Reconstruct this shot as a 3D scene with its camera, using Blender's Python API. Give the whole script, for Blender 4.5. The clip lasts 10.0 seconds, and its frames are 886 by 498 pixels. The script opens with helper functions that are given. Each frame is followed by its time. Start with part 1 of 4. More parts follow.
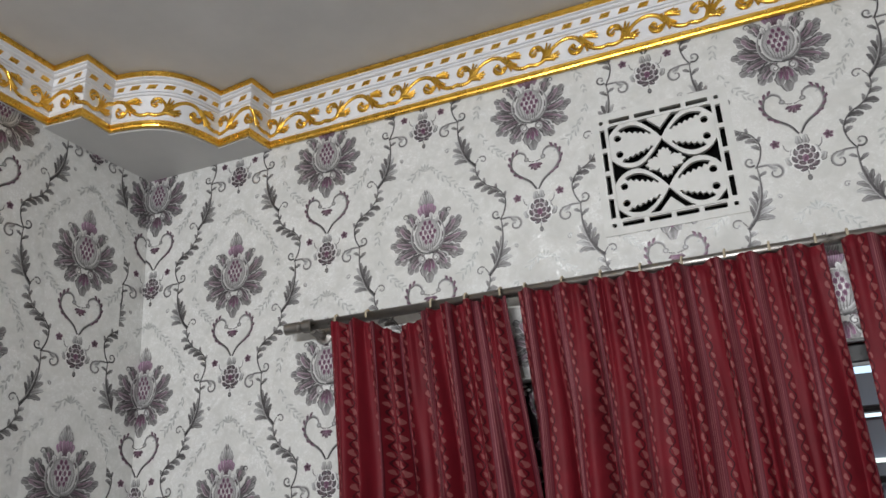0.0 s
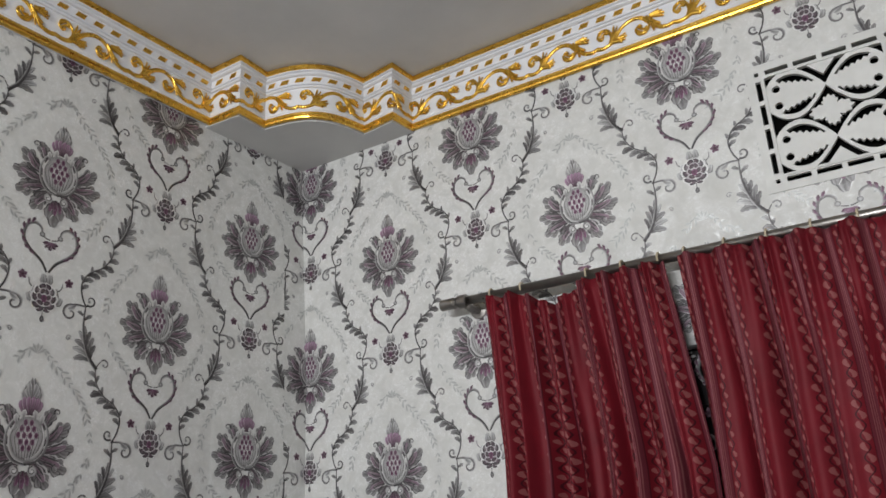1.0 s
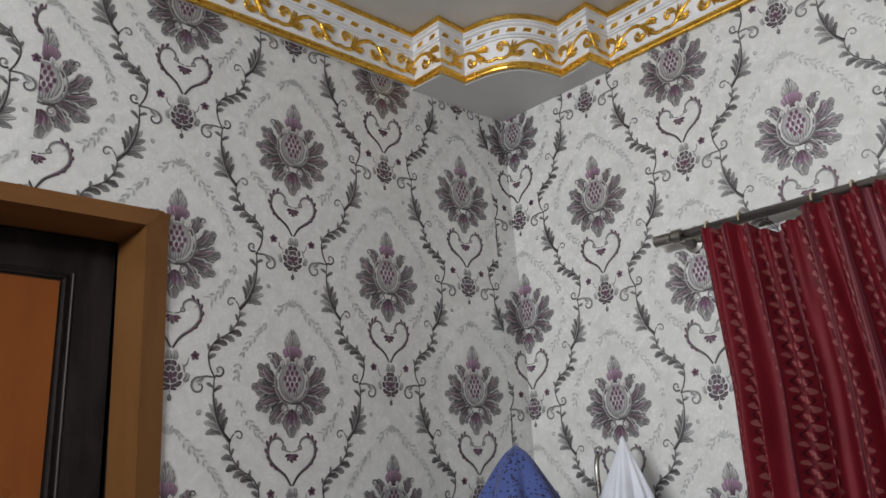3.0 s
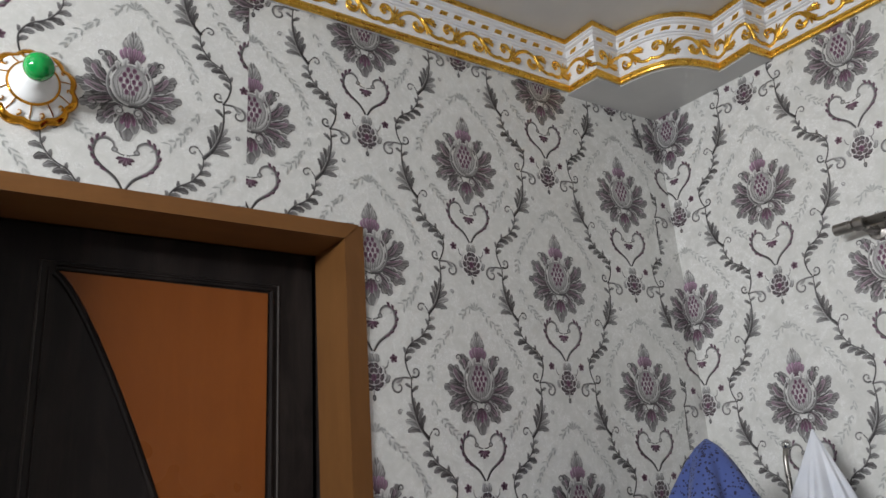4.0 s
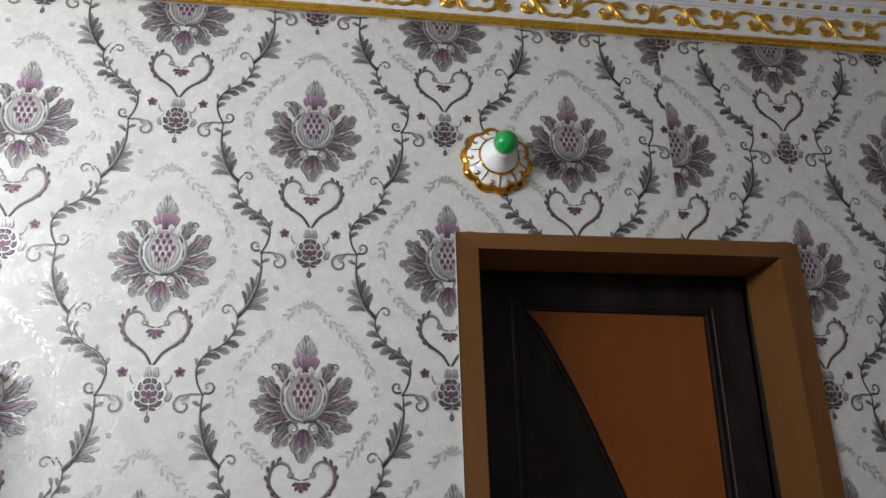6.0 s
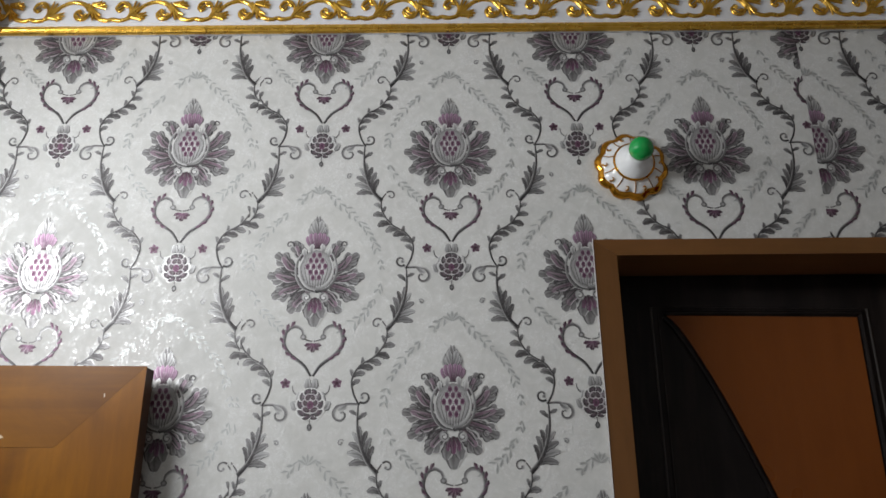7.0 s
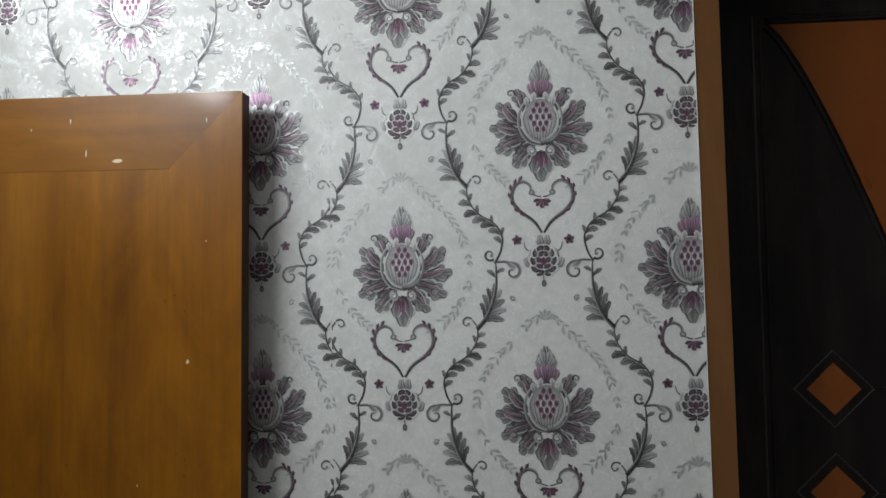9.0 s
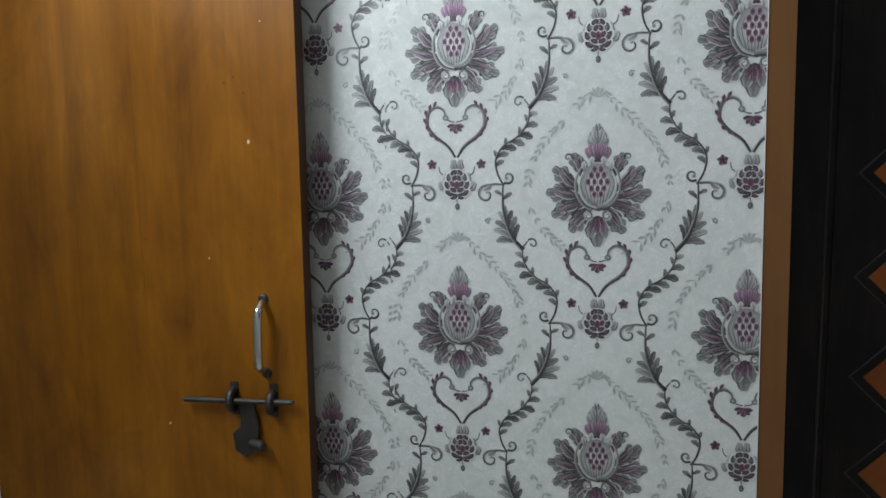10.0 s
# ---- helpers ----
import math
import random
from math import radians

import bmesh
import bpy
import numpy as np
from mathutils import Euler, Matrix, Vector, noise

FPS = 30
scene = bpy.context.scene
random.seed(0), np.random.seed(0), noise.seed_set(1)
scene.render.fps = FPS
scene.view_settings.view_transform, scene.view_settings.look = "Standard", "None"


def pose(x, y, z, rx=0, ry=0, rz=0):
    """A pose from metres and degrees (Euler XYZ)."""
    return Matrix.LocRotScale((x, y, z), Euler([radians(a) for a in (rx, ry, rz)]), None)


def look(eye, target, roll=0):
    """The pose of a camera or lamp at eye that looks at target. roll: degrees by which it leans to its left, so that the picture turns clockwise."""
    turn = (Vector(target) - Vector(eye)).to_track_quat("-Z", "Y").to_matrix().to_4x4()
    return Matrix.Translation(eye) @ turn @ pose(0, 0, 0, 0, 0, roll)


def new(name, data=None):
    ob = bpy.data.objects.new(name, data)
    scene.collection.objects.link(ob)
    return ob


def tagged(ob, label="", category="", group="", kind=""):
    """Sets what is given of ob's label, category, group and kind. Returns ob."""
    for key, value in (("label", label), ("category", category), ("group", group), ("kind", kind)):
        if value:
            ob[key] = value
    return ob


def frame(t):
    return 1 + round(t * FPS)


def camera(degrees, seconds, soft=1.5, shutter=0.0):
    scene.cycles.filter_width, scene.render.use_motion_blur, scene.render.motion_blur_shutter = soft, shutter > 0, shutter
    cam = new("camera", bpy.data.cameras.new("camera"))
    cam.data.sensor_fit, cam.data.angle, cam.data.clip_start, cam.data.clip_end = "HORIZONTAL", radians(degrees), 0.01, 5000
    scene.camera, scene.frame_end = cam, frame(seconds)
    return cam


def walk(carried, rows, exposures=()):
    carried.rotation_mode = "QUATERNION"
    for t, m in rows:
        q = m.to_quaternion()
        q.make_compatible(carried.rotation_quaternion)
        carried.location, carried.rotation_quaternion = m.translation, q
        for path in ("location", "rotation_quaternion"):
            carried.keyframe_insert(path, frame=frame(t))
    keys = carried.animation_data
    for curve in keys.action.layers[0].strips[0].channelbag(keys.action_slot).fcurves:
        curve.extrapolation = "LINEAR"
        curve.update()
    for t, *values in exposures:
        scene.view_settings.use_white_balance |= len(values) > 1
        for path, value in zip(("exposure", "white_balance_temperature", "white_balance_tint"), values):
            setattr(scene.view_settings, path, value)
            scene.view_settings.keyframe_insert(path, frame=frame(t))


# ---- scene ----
cam = camera(59.5, 10.0, soft=1.6)
PATH = [
    (0, (1.464, -1.521, 1.643), (0.774, 0.224, 2.336), -3.1),
    (0.5, (1.445, -1.534, 1.642), (0.607, 0.151, 2.318), -3.2),
    (1, (1.424, -1.546, 1.635), (0.428, 0.061, 2.289), -3.0),
    (1.5, (1.41, -1.559, 1.627), (0.265, -0.041, 2.248), -2.7),
    (2, (1.404, -1.582, 1.618), (0.151, -0.138, 2.205), -2.7),
    (3.3, (1.422, -1.643, 1.617), (-0.021, -0.371, 2.166), -3.1),
    (3.5, (1.408, -1.675, 1.606), (-0.065, -0.444, 2.168), -3.2),
    (4, (1.369, -1.765, 1.598), (-0.199, -0.668, 2.178), -3.3),
    (4.5, (1.348, -1.883, 1.597), (-0.324, -0.956, 2.183), -2.9),
    (5, (1.351, -1.95, 1.603), (-0.41, -1.219, 2.206), -2.4),
    (5.5, (1.379, -1.979, 1.605), (-0.447, -1.458, 2.232), -1.9),
    (6, (1.41, -1.995, 1.611), (-0.46, -1.691, 2.251), -1.3),
    (6.2, (1.422, -1.99, 1.613), (-0.459, -1.775, 2.257), -0.9),
    (7.3, (1.452, -2.051, 1.622), (-0.443, -2.124, 2.258), -0.5),
    (7.5, (1.452, -2.047, 1.619), (-0.446, -2.176, 2.238), -0.4),
    (8, (1.453, -2.053, 1.607), (-0.473, -2.26, 2.104), -0.4),
    (8.5, (1.441, -2.051, 1.567), (-0.522, -2.28, 1.871), -0.8),
    (9, (1.442, -2.032, 1.519), (-0.542, -2.274, 1.594), -1.1),
    (9.5, (1.464, -1.998, 1.444), (-0.508, -2.319, 1.36), -1.4),
    (10, (1.454, -1.977, 1.372), (-0.474, -2.427, 1.089), -1.4),
]
EXPOSURES = [(0.0, 1.24, 6500, 10), (1.0, 1.22, 6500, 10), (2.0, 1.18, 6500, 10), (3.5, 1.16, 6500, 10), (4.5, 1.18, 6500, 10), (5.5, 0.78, 6500, 10), (6.2, 0.31, 6500, 10), (7.5, -0.10, 6500, 10), (8.4, -0.24, 6500, 10), (9.0, 0.14, 6300, 6), (9.5, 0.44, 6050, 3), (10.0, 0.72, 5950, 2)]
walk(cam, [(t, look(eye, target, roll)) for t, eye, target, roll in PATH], EXPOSURES)

# ---- light ----
ROOM_E, ROOM_N, ROOM_S, CEIL = 2.90, -0.015, -3.345, 2.747
SOFFIT = 2.604

world = bpy.data.worlds.new("sky")
scene.world = world
world.use_nodes = True
wn = world.node_tree.nodes
sky = wn.new("ShaderNodeTexSky")
sky.sky_type, sky.sun_disc = "NISHITA", False
sky.sun_elevation, sky.sun_rotation = radians(48), radians(200)
wn["Background"].inputs[1].default_value = 0.10
world.node_tree.links.new(sky.outputs[0], wn["Background"].inputs[0])


def area_lamp(name, eye, target, sx, sy, watts, colour):
    lamp = bpy.data.lights.new(name, "AREA")
    lamp.shape, lamp.size, lamp.size_y, lamp.energy, lamp.color = "RECTANGLE", sx, sy, watts, colour
    ob = new(name, lamp)
    ob.matrix_basis = look(eye, target)
    return ob


# the tube lamp high on the south wall, and daylight in the window opening
area_lamp("tube_lamp", (1.08, ROOM_S + 0.06, 2.27), (1.00, -1.0, 1.75), 1.15, 0.06, 26, (0.96, 0.98, 1.0))
area_lamp("window_daylight", (1.45, 0.16, 1.45), (1.45, -1.5, 1.30), 1.2, 0.85, 3, (0.9, 0.95, 1.0))


# ---- materials ----
class Mat:
    """A small builder round one node material."""

    def __init__(self, name, colour=(0.8, 0.8, 0.8), rough=0.5, metal=0.0, **more):
        self.m = bpy.data.materials.new(name)
        self.m.use_nodes = True
        self.n, self.l = self.m.node_tree.nodes, self.m.node_tree.links
        self.b = self.n["Principled BSDF"]
        self.b.inputs["Base Color"].default_value = (*colour, 1)
        self.b.inputs["Roughness"].default_value = rough
        self.b.inputs["Metallic"].default_value = metal
        for key, value in more.items():
            self.b.inputs[key.replace("_", " ")].default_value = value

    def coords(self, scale=(1, 1, 1), kind="Object", rot=(0, 0, 0)):
        tc, mp = self.n.new("ShaderNodeTexCoord"), self.n.new("ShaderNodeMapping")
        mp.inputs["Scale"].default_value = scale
        mp.inputs["Rotation"].default_value = rot
        self.l.new(tc.outputs[kind], mp.inputs["Vector"])
        return mp.outputs[0]

    def noise(self, vec, scale, detail=4.0, rough=0.55, distortion=0.0):
        nz = self.n.new("ShaderNodeTexNoise")
        nz.inputs["Scale"].default_value, nz.inputs["Detail"].default_value = scale, detail
        nz.inputs["Roughness"].default_value, nz.inputs["Distortion"].default_value = rough, distortion
        self.l.new(vec, nz.inputs["Vector"])
        return nz.outputs["Fac"]

    def ramp(self, fac, *stops):
        rp = self.n.new("ShaderNodeValToRGB")
        e = rp.color_ramp.elements
        while len(e) < len(stops):
            e.new(0.5)
        for el, (at, c) in zip(e, stops):
            el.position = at
            el.color = (*c, 1) if len(c) == 3 else c
        self.l.new(fac, rp.inputs["Fac"])
        return rp.outputs["Color"]

    def maths(self, op, a, b=None, c=None):
        nd = self.n.new("ShaderNodeMath")
        nd.operation = op
        for i, v in enumerate((a, b, c)):
            if v is None:
                continue
            if isinstance(v, (int, float)):
                nd.inputs[i].default_value = v
            else:
                self.l.new(v, nd.inputs[i])
        return nd.outputs[0]

    def mix(self, fac, a, b, mode="MIX"):
        nd = self.n.new("ShaderNodeMix")
        nd.data_type, nd.blend_type = "RGBA", mode
        for socket, v in ((nd.inputs[0], fac), (nd.inputs[6], a), (nd.inputs[7], b)):
            if isinstance(v, (int, float)):
                socket.default_value = v
            elif isinstance(v, tuple):
                socket.default_value = (*v, 1)
            else:
                self.l.new(v, socket)
        return nd.outputs[2]

    def bump(self, height, strength=0.3, distance=0.002):
        bp = self.n.new("ShaderNodeBump")
        bp.inputs["Strength"].default_value, bp.inputs["Distance"].default_value = strength, distance
        self.l.new(height, bp.inputs["Height"])
        self.l.new(bp.outputs[0], self.b.inputs["Normal"])

    def set(self, name, out):
        self.l.new(out, self.b.inputs[name])
        return self


def grey(v):
    return (v, v, v)


def wallpaper():
    k = Mat("pearl_wallpaper", rough=0.45, Specular_IOR_Level=0.32)
    v = k.coords()
    big = k.noise(v, 9, 7, 0.68, 0.7)
    mid = k.noise(v, 38, 5, 0.62, 0.8)
    flake = k.noise(v, 120, 4, 0.7, 1.5)
    col = k.ramp(k.maths("ADD", k.maths("MULTIPLY", big, 0.55), k.maths("MULTIPLY", mid, 0.45)), (0.38, (0.566, 0.567, 0.546)), (0.49, (0.614, 0.613, 0.593)), (0.59, (0.654, 0.653, 0.636)))
    patch = k.ramp(k.maths("ADD", k.maths("MULTIPLY", big, 0.6), k.maths("MULTIPLY", mid, 0.4)), (0.46, grey(0)), (0.56, grey(1)))
    glint = k.maths("MULTIPLY", patch, k.ramp(flake, (0.50, grey(0)), (0.58, grey(1))))
    k.set("Base Color", k.mix(k.maths("MULTIPLY", glint, 0.42), col, (0.84, 0.85, 0.85)))
    k.set("Metallic", k.maths("ADD", k.maths("MULTIPLY", glint, 0.40), 0.0))
    k.set("Roughness", k.maths("SUBTRACT", 0.57, k.maths("MULTIPLY", glint, 0.20)))
    k.bump(k.maths("ADD", k.maths("MULTIPLY", mid, 0.8), k.maths("MULTIPLY", glint, 0.35)), 0.45, 0.0014)
    return k.m


def print_ink():
    """The metallic inks of the pattern; their colours are stored on the print."""
    k = Mat("metallic_print", rough=0.36)
    at = k.n.new("ShaderNodeVertexColor")
    at.layer_name = "ink"
    v = k.coords()
    fleck = k.noise(v, 190, 4, 0.7, 0.8)
    streak = k.noise(v, 70, 4, 0.6)
    c = k.mix(k.ramp(fleck, (0.48, grey(0.0)), (0.70, grey(0.20))), at.outputs[0], (0.68, 0.68, 0.68))
    c = k.mix(k.ramp(streak, (0.45, grey(0.0)), (0.75, grey(0.25))), c, k.mix(1.0, c, grey(0.6), "MULTIPLY"))
    k.set("Base Color", c)
    k.set("Metallic", k.ramp(fleck, (0.35, grey(0.25)), (0.65, grey(0.75))))
    k.set("Roughness", k.ramp(streak, (0.3, grey(0.40)), (0.7, grey(0.54))))
    k.bump(fleck, 0.5, 0.0008)
    return k.m


def plaster(name, c0, c1, rough=0.7, scale=6):
    k = Mat(name, rough=rough)
    v = k.coords()
    k.set("Base Color", k.ramp(k.noise(v, scale, 6, 0.6), (0.3, c0), (0.7, c1)))
    k.bump(k.noise(v, 55, 5), 0.12, 0.002)
    return k.m


def gold_paint():
    k = Mat("gold_paint", (0.78, 0.47, 0.09), 0.27, 0.92)
    v = k.coords()
    k.set("Base Color", k.ramp(k.noise(v, 45, 4), (0.3, (0.66, 0.37, 0.045)), (0.7, (0.82, 0.51, 0.10))))
    k.set("Roughness", k.ramp(k.noise(v, 30, 3), (0.3, grey(0.24)), (0.7, grey(0.32))))
    k.bump(k.noise(v, 40, 3), 0.05, 0.001)
    return k.m


def wood(name, dark, mid, light, rough=0.3, coat=0.0, along="Z", grain=1.0, bump=0.15, spec=0.22):
    k = Mat(name, rough=rough, Specular_IOR_Level=spec, Coat_Weight=coat, Coat_Roughness=0.12)
    s = {"Z": (1, 1, 0.07), "Y": (1, 0.07, 1)}[along]
    v = k.coords(s)
    fibre = k.noise(v, 75 * grain, 5, 0.62, 0.6)
    band = k.noise(v, 9 * grain, 3, 0.5, 1.2)
    cloud = k.noise(k.coords(), 2.2, 3)
    patch = k.noise(k.coords((1, 1, 0.45) if along == "Z" else (1, 0.45, 1)), 8, 5, 0.65, 0.8)
    fac = k.maths("ADD", k.maths("MULTIPLY", fibre, 0.14), k.maths("ADD", k.maths("MULTIPLY", band, 0.28), k.maths("ADD", k.maths("MULTIPLY", cloud, 0.18), k.maths("MULTIPLY", patch, 0.40))))
    oi = k.n.new("ShaderNodeObjectInfo")
    tone = k.ramp(oi.outputs["Random"], (0.0, grey(0.86)), (1.0, grey(1.12)))
    k.set("Base Color", k.mix(1.0, k.ramp(fac, (0.33, dark), (0.5, mid), (0.68, light)), tone, "MULTIPLY"))
    k.set("Roughness", k.ramp(cloud, (0.3, grey(max(rough - 0.07, 0.05))), (0.7, grey(rough + 0.08))))
    k.bump(fibre, bump, 0.0006)
    return k.m


def curtain_cloth():
    """Dark red jacquard: mauve ribbons with vine stripes between them, woven along the cloth."""
    k = Mat("red_jacquard", rough=0.62, Specular_IOR_Level=0.25)
    tc = k.n.new("ShaderNodeTexCoord")
    sp = k.n.new("ShaderNodeSeparateXYZ")
    k.l.new(tc.outputs["UV"], sp.inputs[0])
    u, w = sp.outputs[0], sp.outputs[1]
    P, Q = 0.094, 0.034
    um = k.maths("MODULO", k.maths("ADD", u, 10 * P), P)

    def near(centre, half):
        return k.maths("LESS_THAN", k.maths("ABSOLUTE", k.maths("SUBTRACT", um, centre)), half)

    def sprig(centre, swing, size, phase):
        """A winding stem and the leaves in its bends."""
        turn = k.maths("SINE", k.maths("ADD", k.maths("MULTIPLY", w, 2 * math.pi / Q), phase))
        stem = k.maths("LESS_THAN", k.maths("ABSOLUTE", k.maths("SUBTRACT", um, k.maths("ADD", k.maths("MULTIPLY", turn, swing), centre))), 0.0014)
        lm = k.maths("SUBTRACT", k.maths("MODULO", k.maths("ADD", w, 10 * Q + Q * phase / 6.283), Q / 2), Q / 4)
        side = k.maths("SUBTRACT", um, k.maths("SUBTRACT", centre, k.maths("MULTIPLY", turn, swing * 0.9)))
        lx = k.maths("ADD", k.maths("DIVIDE", side, size), k.maths("MULTIPLY", lm, 70.0))
        ly = k.maths("DIVIDE", lm, size * 1.5)
        blade = k.maths("LESS_THAN", k.maths("ADD", k.maths("MULTIPLY", lx, lx), k.maths("MULTIPLY", ly, ly)), 0.75)
        return stem, blade
    rib = near(0.0370, 0.0112)
    line = k.maths("MAXIMUM", k.maths("MAXIMUM", near(0.0330, 0.0008), near(0.0370, 0.0008)), near(0.0410, 0.0008))
    edge = k.maths("MAXIMUM", near(0.0257, 0.0007), near(0.0483, 0.0007))
    vine, leaf = sprig(0.0130, 0.0060, 0.0056, 0.0)
    vine_2, leaf_2 = sprig(0.0590, 0.0044, 0.0040, 2.0)
    nz = k.noise(k.coords(), 9, 4)
    weave = k.noise(k.coords((1, 1, 1), "UV"), 900, 2)
    base = k.ramp(nz, (0.3, (0.118, 0.0045, 0.0105)), (0.7, (0.172, 0.0070, 0.0155)))
    c = k.mix(rib, base, (0.135, 0.022, 0.034))
    c = k.mix(line, c, (0.240, 0.080, 0.086))
    c = k.mix(edge, c, (0.060, 0.005, 0.010))
    c = k.mix(k.maths("MAXIMUM", leaf, leaf_2), c, (0.245, 0.074, 0.074))
    c = k.mix(k.maths("MAXIMUM", vine, vine_2), c, (0.045, 0.004, 0.008))
    c = k.mix(0.25, c, k.mix(1.0, c, k.ramp(weave, (0.3, grey(0.5)), (0.7, grey(1.0))), "MULTIPLY"))
    k.set("Base Color", c)
    k.bump(k.maths("ADD", weave, k.maths("MULTIPLY", leaf, 0.8)), 0.25, 0.0006)
    return k.m


def cloth(name, c0, c1, spots=None):
    k = Mat(name, rough=0.85, Sheen_Weight=0.15)
    v = k.coords()
    c = k.ramp(k.noise(v, 12, 4), (0.3, c0), (0.7, c1))
    if spots:
        vo = k.n.new("ShaderNodeTexVoronoi")
        vo.inputs["Scale"].default_value = 125
        k.l.new(v, vo.inputs["Vector"])
        patch = k.ramp(k.noise(v, 20, 2), (0.40, grey(0)), (0.46, grey(1)))
        c = k.mix(k.maths("MULTIPLY", k.maths("LESS_THAN", vo.outputs["Distance"], 0.34), patch), c, spots)
    k.set("Base Color", c)
    k.bump(k.noise(v, 400, 2), 0.3, 0.0006)
    return k.m


def metal(name, colour, rough, metallic=1.0):
    k = Mat(name, colour, rough, metallic)
    v = k.coords()
    k.set("Roughness", k.ramp(k.noise(v, 60, 4), (0.3, grey(max(rough - 0.08, 0.03))), (0.7, grey(rough + 0.1))))
    k.set("Base Color", k.ramp(k.noise(v, 25, 4), (0.3, tuple(0.75 * c for c in colour)), (0.7, colour)))
    return k.m


PAPER = wallpaper()
INK = print_ink()
CEILING_PAINT = plaster("ceiling_paint", (0.50, 0.50, 0.495), (0.57, 0.565, 0.555), 0.6)
GYPSUM = plaster("white_gypsum", (0.68, 0.69, 0.72), (0.75, 0.755, 0.78), 0.5, 18)
VENT_PAINT = plaster("vent_paint", (0.58, 0.58, 0.56), (0.66, 0.66, 0.64), 0.55, 25)
GOLD = gold_paint()
FRAME_WOOD = wood("frame_wood", (0.110, 0.048, 0.015), (0.150, 0.066, 0.021), (0.190, 0.086, 0.028), 0.36, 0.08)
LEAF_WOOD = wood("varnished_leaf_wood", (0.090, 0.029, 0.001), (0.190, 0.068, 0.0017), (0.295, 0.116, 0.0030), 0.38, 0.20)
LEAF_WOOD_Y = wood("varnished_rail_wood", (0.090, 0.029, 0.001), (0.190, 0.068, 0.0017), (0.295, 0.116, 0.0030), 0.38, 0.20, along="Y")
WENGE = wood("wenge_veneer", (0.0075, 0.0062, 0.0060), (0.0135, 0.0108, 0.0105), (0.034, 0.027, 0.024), 0.34, 0.0, grain=1.6, spec=0.14)
TEAK = wood("orange_veneer", (0.195, 0.053, 0.009), (0.228, 0.065, 0.012), (0.262, 0.079, 0.015), 0.27, 0.0, grain=0.9, bump=0.05, spec=0.25)
CHROME = metal("chrome", (0.75, 0.75, 0.74), 0.14)
STEEL = metal("brushed_steel", (0.34, 0.32, 0.30), 0.34)
IRON = metal("dark_iron", (0.075, 0.065, 0.06), 0.5, 0.8)
CERAMIC = Mat("white_ceramic", (0.78, 0.79, 0.80), 0.16).m
LUSTRE = metal("gold_lustre", (0.72, 0.33, 0.035), 0.13)
GREEN = Mat("green_glass", (0.0, 0.30, 0.055), 0.10, Coat_Weight=0.6).m
CURTAIN = curtain_cloth()
BLUE = cloth("blue_cotton", (0.042, 0.066, 0.21), (0.060, 0.092, 0.28), (0.008, 0.010, 0.045))
WHITE_CLOTH = cloth("white_cotton", (0.60, 0.63, 0.70), (0.72, 0.74, 0.80))
BLACK_FRAME = Mat("black_frame", (0.012, 0.012, 0.013), 0.35).m
FLOOR_TILE = plaster("floor_tile", (0.42, 0.39, 0.35), (0.50, 0.47, 0.43), 0.25, 4)
BEIGE = Mat("beige_plastic", (0.45, 0.38, 0.27), 0.45).m
SCUFF = Mat("pale_scuff", (0.62, 0.50, 0.34), 0.5).m
SLAT = Mat("louvre_glass", (0.30, 0.33, 0.37), 0.12).m


# ---- mesh helpers ----
WORLD = {}


def thing(name, at=(0, 0, 0), label="", category="", group="", kind=""):
    ob = new(name)
    ob.empty_display_size = 0.05
    ob.matrix_basis = Matrix.Translation(at)
    WORLD[ob.name] = Matrix.Translation(at)
    return tagged(ob, label, category, group, kind)


def link(name, bm, material, smooth=False):
    me = bpy.data.meshes.new(name)
    if smooth:
        for f in bm.faces:
            f.smooth = True
    bm.to_mesh(me)
    bm.free()
    me.materials.append(material)
    return new(name, me)


def part(name, bm, material, parent, label="", smooth=False):
    ob = link(name, bm, material, smooth)
    ob.parent = parent
    ob.matrix_parent_inverse = WORLD.get(parent.name, Matrix()).inverted()
    if label:
        tagged(ob, label)
    return ob


def solid(name, bm, material, label="", category="", kind="", smooth=False):
    return tagged(link(name, bm, material, smooth), label, category, "", kind)


def box(bm, x0, x1, y0, y1, z0, z1, bevel=0.0):
    m = Matrix.LocRotScale(((x0 + x1) / 2, (y0 + y1) / 2, (z0 + z1) / 2), None, (x1 - x0, y1 - y0, z1 - z0))
    made = bmesh.ops.create_cube(bm, size=1, matrix=m)
    if bevel:
        edges = list({e for v in made["verts"] for e in v.link_edges})
        bmesh.ops.bevel(bm, geom=edges, offset=bevel, segments=2, affect="EDGES", profile=0.6)
    return bm


def boxed(*a, bevel=0.0):
    return box(bmesh.new(), *a, bevel=bevel)


